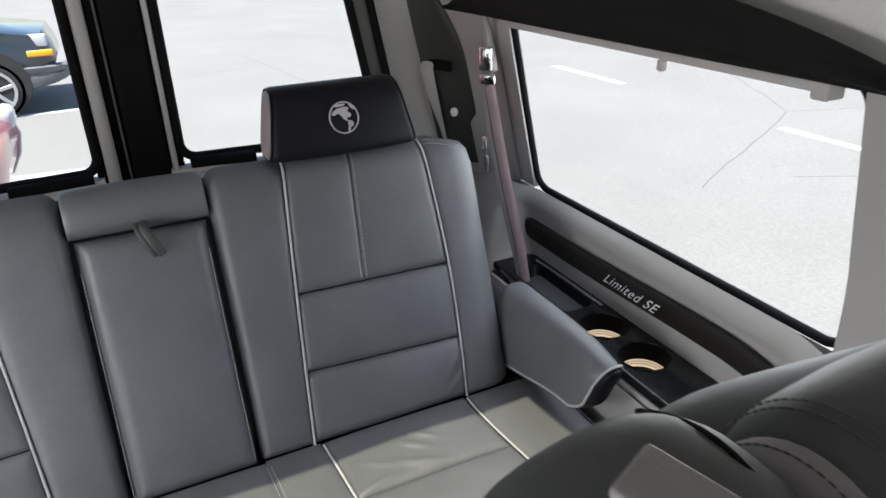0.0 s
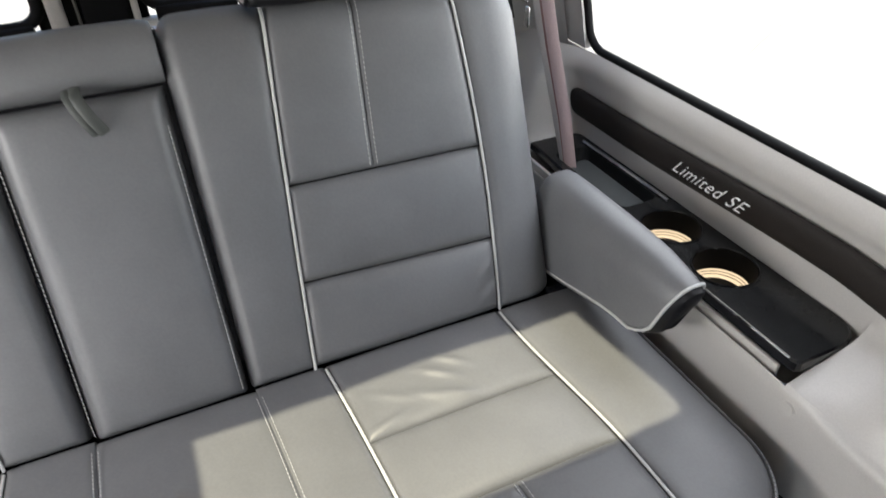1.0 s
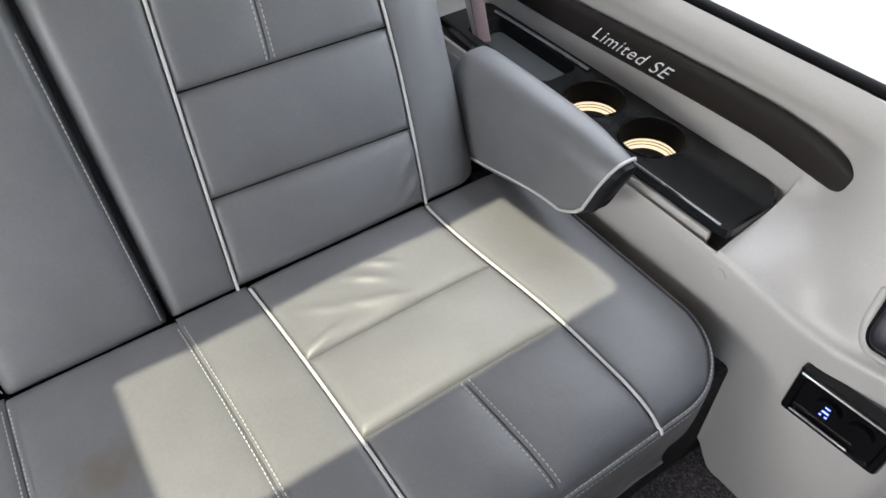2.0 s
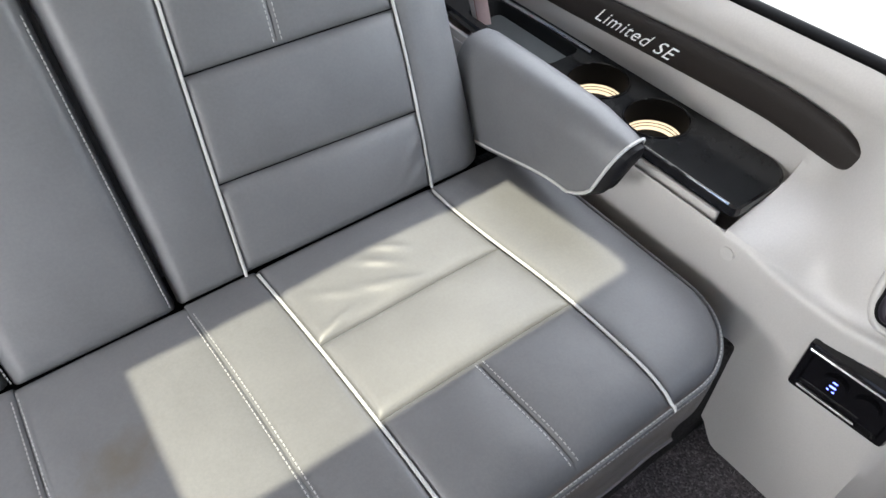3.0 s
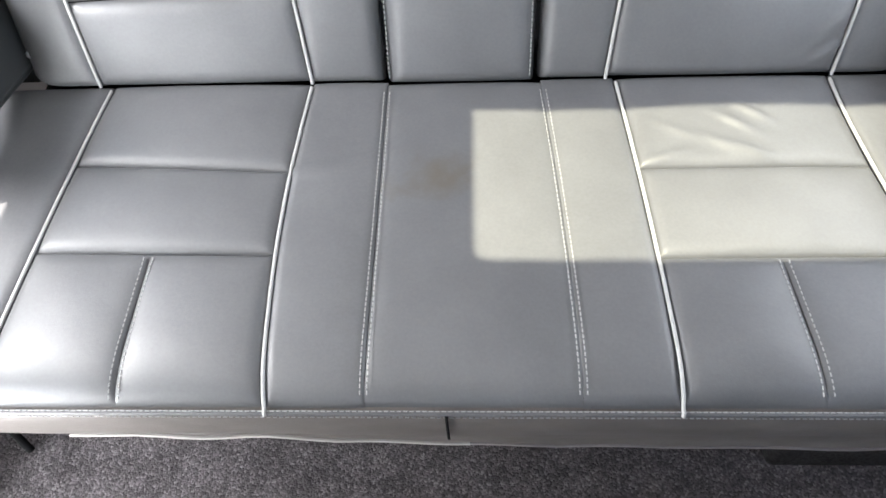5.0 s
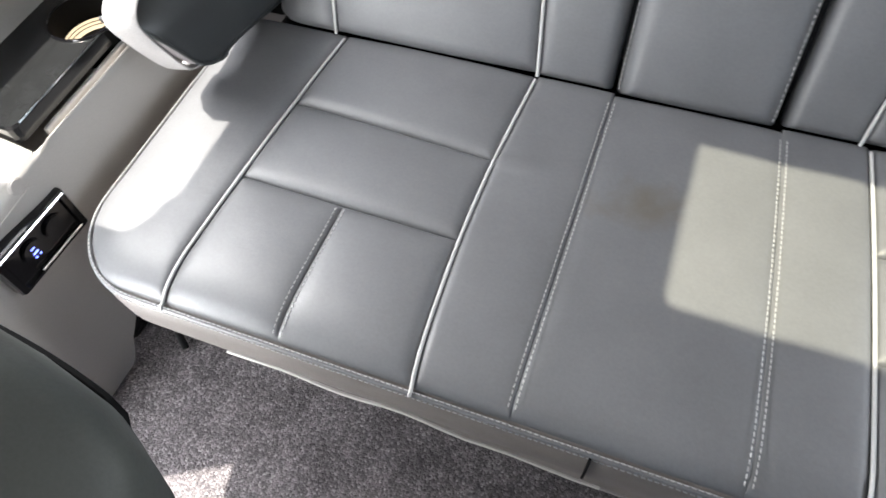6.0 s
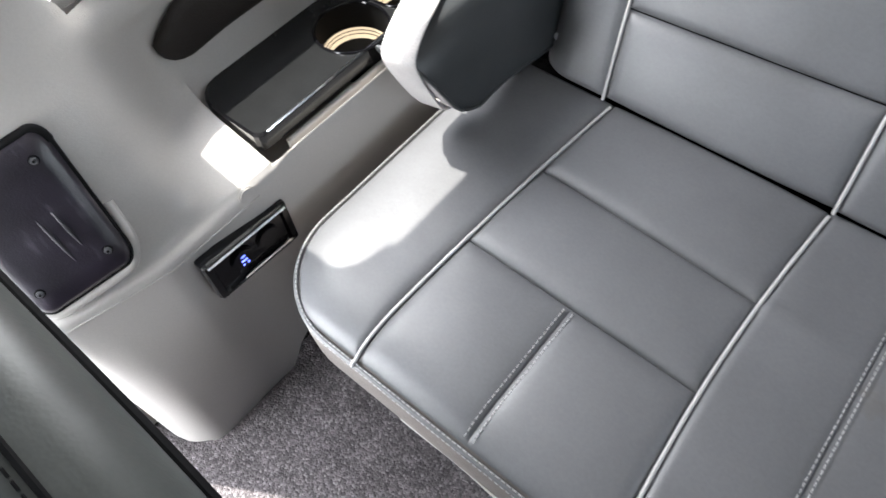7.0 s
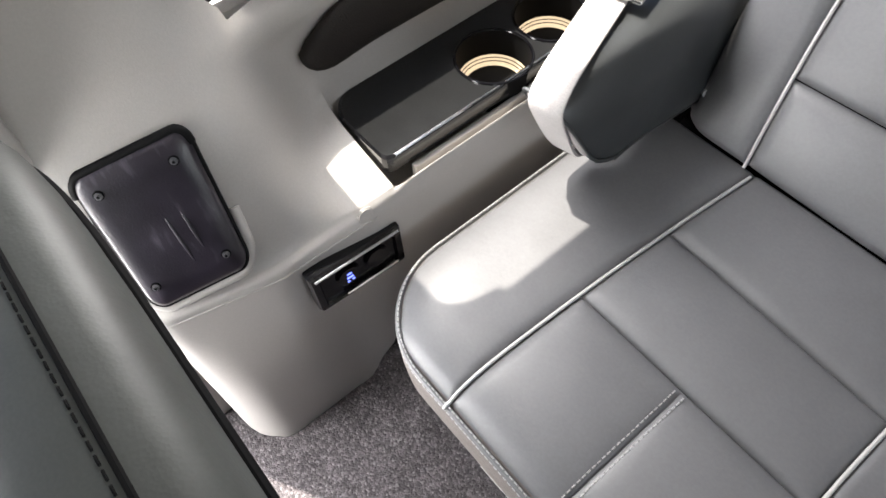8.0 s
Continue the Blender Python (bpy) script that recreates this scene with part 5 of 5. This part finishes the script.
def cable():
    run = [(-0.86, 0.84, 0.012), (-0.875, 0.86, 0.06), (-0.88, 0.88, 0.14), (-0.87, 0.9, 0.25), (-0.85, 0.92, 0.33)]
    part("cable", tube([Vector(p) for p in curve(run, 20)], 0.008, 8), RUBBER, None, "black cable hanging under the sofa", True, "cable")


cable()


# ---- captain's chairs ----
def chair(side, x0, x1, top, rear, lean, thick=0.085):
    ch = thing("captain_chair", (side * (x0 + x1) / 2, rear - 0.5, 0), "dark grey leather captain's chair on a black pedestal", "chair", "captain's chairs")
    xc, hw = (x0 + x1) / 2, (x1 - x0) / 2

    def ring(u, grow=0.0, zt=top, zb=0.5):
        pts = []
        end = abs(u) ** 4
        for k in range(36):
            a = k * math.tau / 36
            c, s = math.cos(a), math.sin(a)
            z = (zt + zb) / 2 + math.copysign(abs(s) ** 0.45, s) * ((zt - zb) / 2 - 0.06 * end + grow)
            y = rear - thick + math.copysign(abs(c) ** 0.6, c) * (thick * (1 - 0.35 * end) + grow) - lean * (zt - z)
            pts.append(Vector((side * (xc + u * (hw - (0.55 * max(0.0, zt - 0.12 - z) * u if side < 0 and u > 0 else 0.0))), y, z)))
        return pts
    us = [(-1, -0.05), (-0.985, -0.022), (-0.95, -0.008)] + [(u, 0) for u in np.linspace(-0.86, 0.86, 13)] + [(0.95, -0.008), (0.985, -0.022), (1, -0.05)]
    part("backrest", loft([ring(u, g) for u, g in us]), CHAIR_LEATHER, ch)

    def seam(u, grow):
        r = ring(u, grow)
        return r[8].lerp(r[9], 0.6)
    part("seam_line", tube([seam(u, 0.0005 - 0.04 * smooth((abs(u) - 0.74) / 0.16)) for u in np.linspace(-0.9, 0.9, 50)], 0.0022, 6), SEAM_AND_SHADE, ch)
    part("stitching", stitches([seam(u, 0.001) + Vector((0, -0.006, 0)) for u in np.linspace(-0.8, 0.8, 40)], 0.006, 0.003, 0.0009), SEAM_AND_SHADE, ch)
    part("rear_piping", tube([ring(u, 0.001 - 0.05 * smooth((abs(u) - 0.84) / 0.13))[3] for u in np.linspace(-0.97, 0.97, 50)], 0.0045, 6), SEAM_AND_SHADE, ch)
    part("seat", rbox((2 * hw, 0.5, 0.16), (side * xc, rear - 0.52, 0.46), 0.06, 5), CHAIR_LEATHER, ch)
    part("pedestal", rbox((0.44, 0.46, 0.38), (side * xc, rear - 0.5, 0.19), 0.03), RUBBER, ch, "black steel pedestal")
    return ch, ring, xc, hw


chair(-1, 0.262, 0.943, 1.024, 0.594, 0.3, 0.08)
ch, ring, xc, hw = chair(1, 0.344, 0.924, 1.039, 0.5, 0.6)


def chair_top():
    """The rolled top, the side wing and the round bolster of the headrest."""
    def blob(c, half, n=17, power=2.6, round_=0.75, tilt=0.0):
        rows = []
        for u in np.sin(np.linspace(-1, 1, n) * math.pi / 2):
            r = max(0.02, 1 - abs(u) ** power) ** 0.5
            rows.append([Vector((c[0] + half[0] * u, c[1] + half[1] * r * math.copysign(abs(math.cos(a)) ** round_, math.cos(a)),
                                 c[2] + tilt * u + half[2] * r * math.copysign(abs(math.sin(a)) ** round_, math.sin(a)))) for a in np.linspace(0, math.tau, 33)[:-1]])
        return loft(rows)
    shift = Vector((-0.008, -0.005, -0.007))

    def put(name, bm, material, label="", lift=0.0, near=1.0):
        bmesh.ops.translate(bm, vec=shift + Vector((0, 0, lift)), verts=bm.verts)
        pivot = Vector((0.017, 0.131, 1.537))
        bm.transform(Matrix.Translation(pivot) @ Matrix.Scale(near, 4) @ Matrix.Translation(-pivot))
        return part(name, bm, material, ch, label)
    put("top_roll", blob((0.62, 0.465, 1.085), (0.27, 0.06, 0.062), 19, 5, 0.9, -0.03), CHAIR_LEATHER, "dark leather roll along the top")
    put("side_wing", blob((0.305, 0.42, 1.025), (0.155, 0.12, 0.125), 19, 2.6, 0.7, 0.03), CHAIR_LEATHER, "dark leather side wing", 0.018, 0.74)
    put("wing_seam", tube([(0.398, 0.36 + 0.16 * t, 1.166 - 0.05 * t * t - 0.04 * (1 - t) ** 3) for t in np.linspace(0, 1, 10)], 0.004, 6), SEAM_AND_SHADE, "", 0.018, 0.74)
    put("wing_strip", rbox((0.06, 0.13, 0.014), (0.326, 0.365, 1.16), 0.006, 3, Matrix.Rotation(0.16, 3, "X") @ Matrix.Rotation(0.4, 3, "Z")), MAUVE_GREY, "mauve-grey leather strip", 0.018, 0.74)
    turn = lambda x, r: [Vector((x, 0.33 + 0.78 * r * math.cos(a), 1.105 + r * math.sin(a))) for a in np.linspace(0, math.tau, 41)[:-1]]
    put("head_bolster", loft([turn(x, r) for x, r in ((0.37, 0.1), (0.371, 0.112), (0.378, 0.121), (0.41, 0.135), (0.48, 0.142), (0.62, 0.144), (0.78, 0.142), (0.85, 0.13), (0.88, 0.1), (0.885, 0.02))]), CHAIR_LEATHER, "round dark leather head bolster", 0.024)
    put("bolster_end", loft([turn(x, r) for x, r in ((0.373, 0.113), (0.362, 0.111), (0.352, 0.1), (0.346, 0.07), (0.344, 0.01))]), MAUVE_GREY, "mauve-grey leather end panel of the bolster", 0.024)
    for x, r in ((0.36, 0.1105), (0.388, 0.128), (0.397, 0.1315)):
        run = [Vector((x - 0.001, 0.33 + 0.78 * (r + 0.001) * math.cos(a), 1.105 + (r + 0.001) * math.sin(a))) for a in np.linspace(0, math.tau, 90)]
        put("stitching", stitches(run, 0.005, 0.003, 0.0009), CHAIR_THREAD, "", 0.024)


chair_top()


# ---- parked vehicles outside ----
def parked_suv():
    G = -0.65
    car = thing("parked_suv", (-3.2, 12.4, G), "dark blue parked car with an amber front indicator", "car")
    y0, y1 = 11.45, 13.5
    prof = [(-1.0, 0.4), (-0.86, 0.5), (-0.8, 0.66), (-0.78, 0.7), (-0.82, 0.9), (-0.9, 1.08), (-1.9, 1.24), (-2.6, 1.85), (-5.0, 1.95), (-5.8, 1.3), (-5.9, 0.4)]
    rows = []
    for y, inset in ((y0, 0.06), (y0 + 0.12, 0.0), (y1 - 0.12, 0.0), (y1, 0.06)):
        rows.append([Vector((lerp(x, -3.2, inset), y, G + lerp(z, 0.9, inset * 0.6))) for x, z in prof])
    part("body", loft(rows), CAR_PAINT, car)
    # the bumper wraps round the corner, its underside rising towards the front
    rows = []
    for x, y, low in ((-1.28, 11.44, 0.34), (-1.05, 11.42, 0.36), (-0.8, 11.44, 0.42), (-0.66, 11.52, 0.46), (-0.6, 11.7, 0.48), (-0.58, 12.4, 0.48), (-0.6, 13.2, 0.48)):
        rows.append([Vector((x - i * 0.5, y + i, G + z)) for i, z in ((0.1, low - 0.02), (0.02, low + 0.02), (0.0, low + 0.12), (0.02, 0.56), (0.0, 0.58), (0.0, 0.64), (0.05, 0.67), (0.14, 0.66))])
    part("bumper", loft(rows), CAR_PLASTIC, car, "pale grey front bumper")
    part("indicator", rbox((0.33, 0.06, 0.09), (-0.95, y0 + 0.02, G + 0.83), 0.02), AMBER, car, "amber indicator lens")
    part("headlamp", rbox((0.3, 0.06, 0.17), (-0.98, y0 + 0.04, G + 1.0), 0.03), LENS, car, "pale headlamp lens")
    for x in (-1.62, -4.9):
        part("wheel_arch", disc(0.47, 0.1, (x, y0 + 0.02, G + 0.46), (0, 1, 0), 36), TYRE, car, "dark wheel arch")
        wh = part("wheel", disc(0.38, 0.26, (x, y0 + 0.06, G + 0.38), (0, 1, 0), 36, 0.04), TYRE, car, "black tyre")
        ring_at = lambda r, y: [Vector((x + r * math.cos(a), y, G + 0.38 + r * math.sin(a))) for a in np.linspace(0, math.tau, 33)[:-1]]
        part("rim", loft([ring_at(0.29, y0 - 0.08), ring_at(0.29, y0 - 0.09), ring_at(0.25, y0 - 0.085), ring_at(0.24, y0 - 0.03)], caps=False), ALLOY, wh, "six-spoke alloy rim")
        part("hub", disc(0.07, 0.06, (x, y0 - 0.06, G + 0.38), (0, 1, 0), 20, 0.02), ALLOY, wh)
        part("brake_disc", disc(0.24, 0.02, (x, y0 - 0.028, G + 0.38), (0, 1, 0), 30), TYRE, wh)
        for k in range(6):
            a = k * math.tau / 6 + 0.25
            part("spoke", rbox((0.2, 0.035, 0.05), (x + 0.16 * math.cos(a), y0 - 0.065, G + 0.38 + 0.16 * math.sin(a)), 0.01, 2, Matrix.Rotation(-a, 3, "Y")), ALLOY, wh)
    part("side_window", rbox((2.4, 0.06, 0.42), (-3.7, y0 + 0.03, G + 1.55), 0.05), GLOSS_BLACK, car, "dark side window")
    car.scale = (0.96, 0.96, 0.96)
    car.location += Vector((0.25, -0.56, 0)) * K


parked_suv()


def red_car():
    G = -0.65
    car = thing("parked_red_car", (-2.6, 4.2, G), "bright red parked car with clear lamps on the asphalt", "car")
    prof = [(-1.0, 0.3), (-0.92, 0.72), (-0.8, 0.8), (-0.69, 0.92), (-0.635, 1.03), (-0.615, 1.12), (-0.64, 1.2), (-0.76, 1.27), (-1.6, 1.36), (-2.3, 1.85), (-3.9, 1.9), (-4.6, 1.3), (-4.9, 1.2), (-4.9, 0.35)]
    rows = [[Vector((lerp(x, -2.6, i), y, G + lerp(z, 1.0, i * 0.5))) for x, z in prof] for y, i in ((5.15, 0.16), (5.11, 0.08), (5.03, 0.03), (4.88, 0.0), (3.5, 0.0), (3.38, 0.03), (3.3, 0.1))]
    part("body", loft(rows), RED_PAINT, car)
    part("tail_lamp", rbox((0.2, 0.1, 0.24), (-0.79, 4.98, G + 0.98), 0.04, 4), RED_LENS, car, "red tail lamp")
    part("lamp_lens", rbox((0.24, 0.2, 0.14), (-0.73, 4.95, G + 1.22), 0.05, 4), LENS, car, "clear lamp lens")
    part("lamp_trim", tube([(-0.71, 4.93, G + 0.88), (-0.64, 4.93, G + 1.0), (-0.612, 4.93, G + 1.12), (-0.64, 4.93, G + 1.22)], 0.012, 6), LENS, car, "pale trim line")
    for x in (-1.6, -4.0):
        wh = part("wheel", disc(0.4, 0.22, (x, 3.4, G + 0.4), (0, 1, 0), 30, 0.03), TYRE, car, "black tyre")
        part("rim", disc(0.27, 0.23, (x, 3.395, G + 0.4), (0, 1, 0), 24, 0.02), ALLOY, wh, "alloy rim")
    car.location.x += 0.05 * K


red_car()
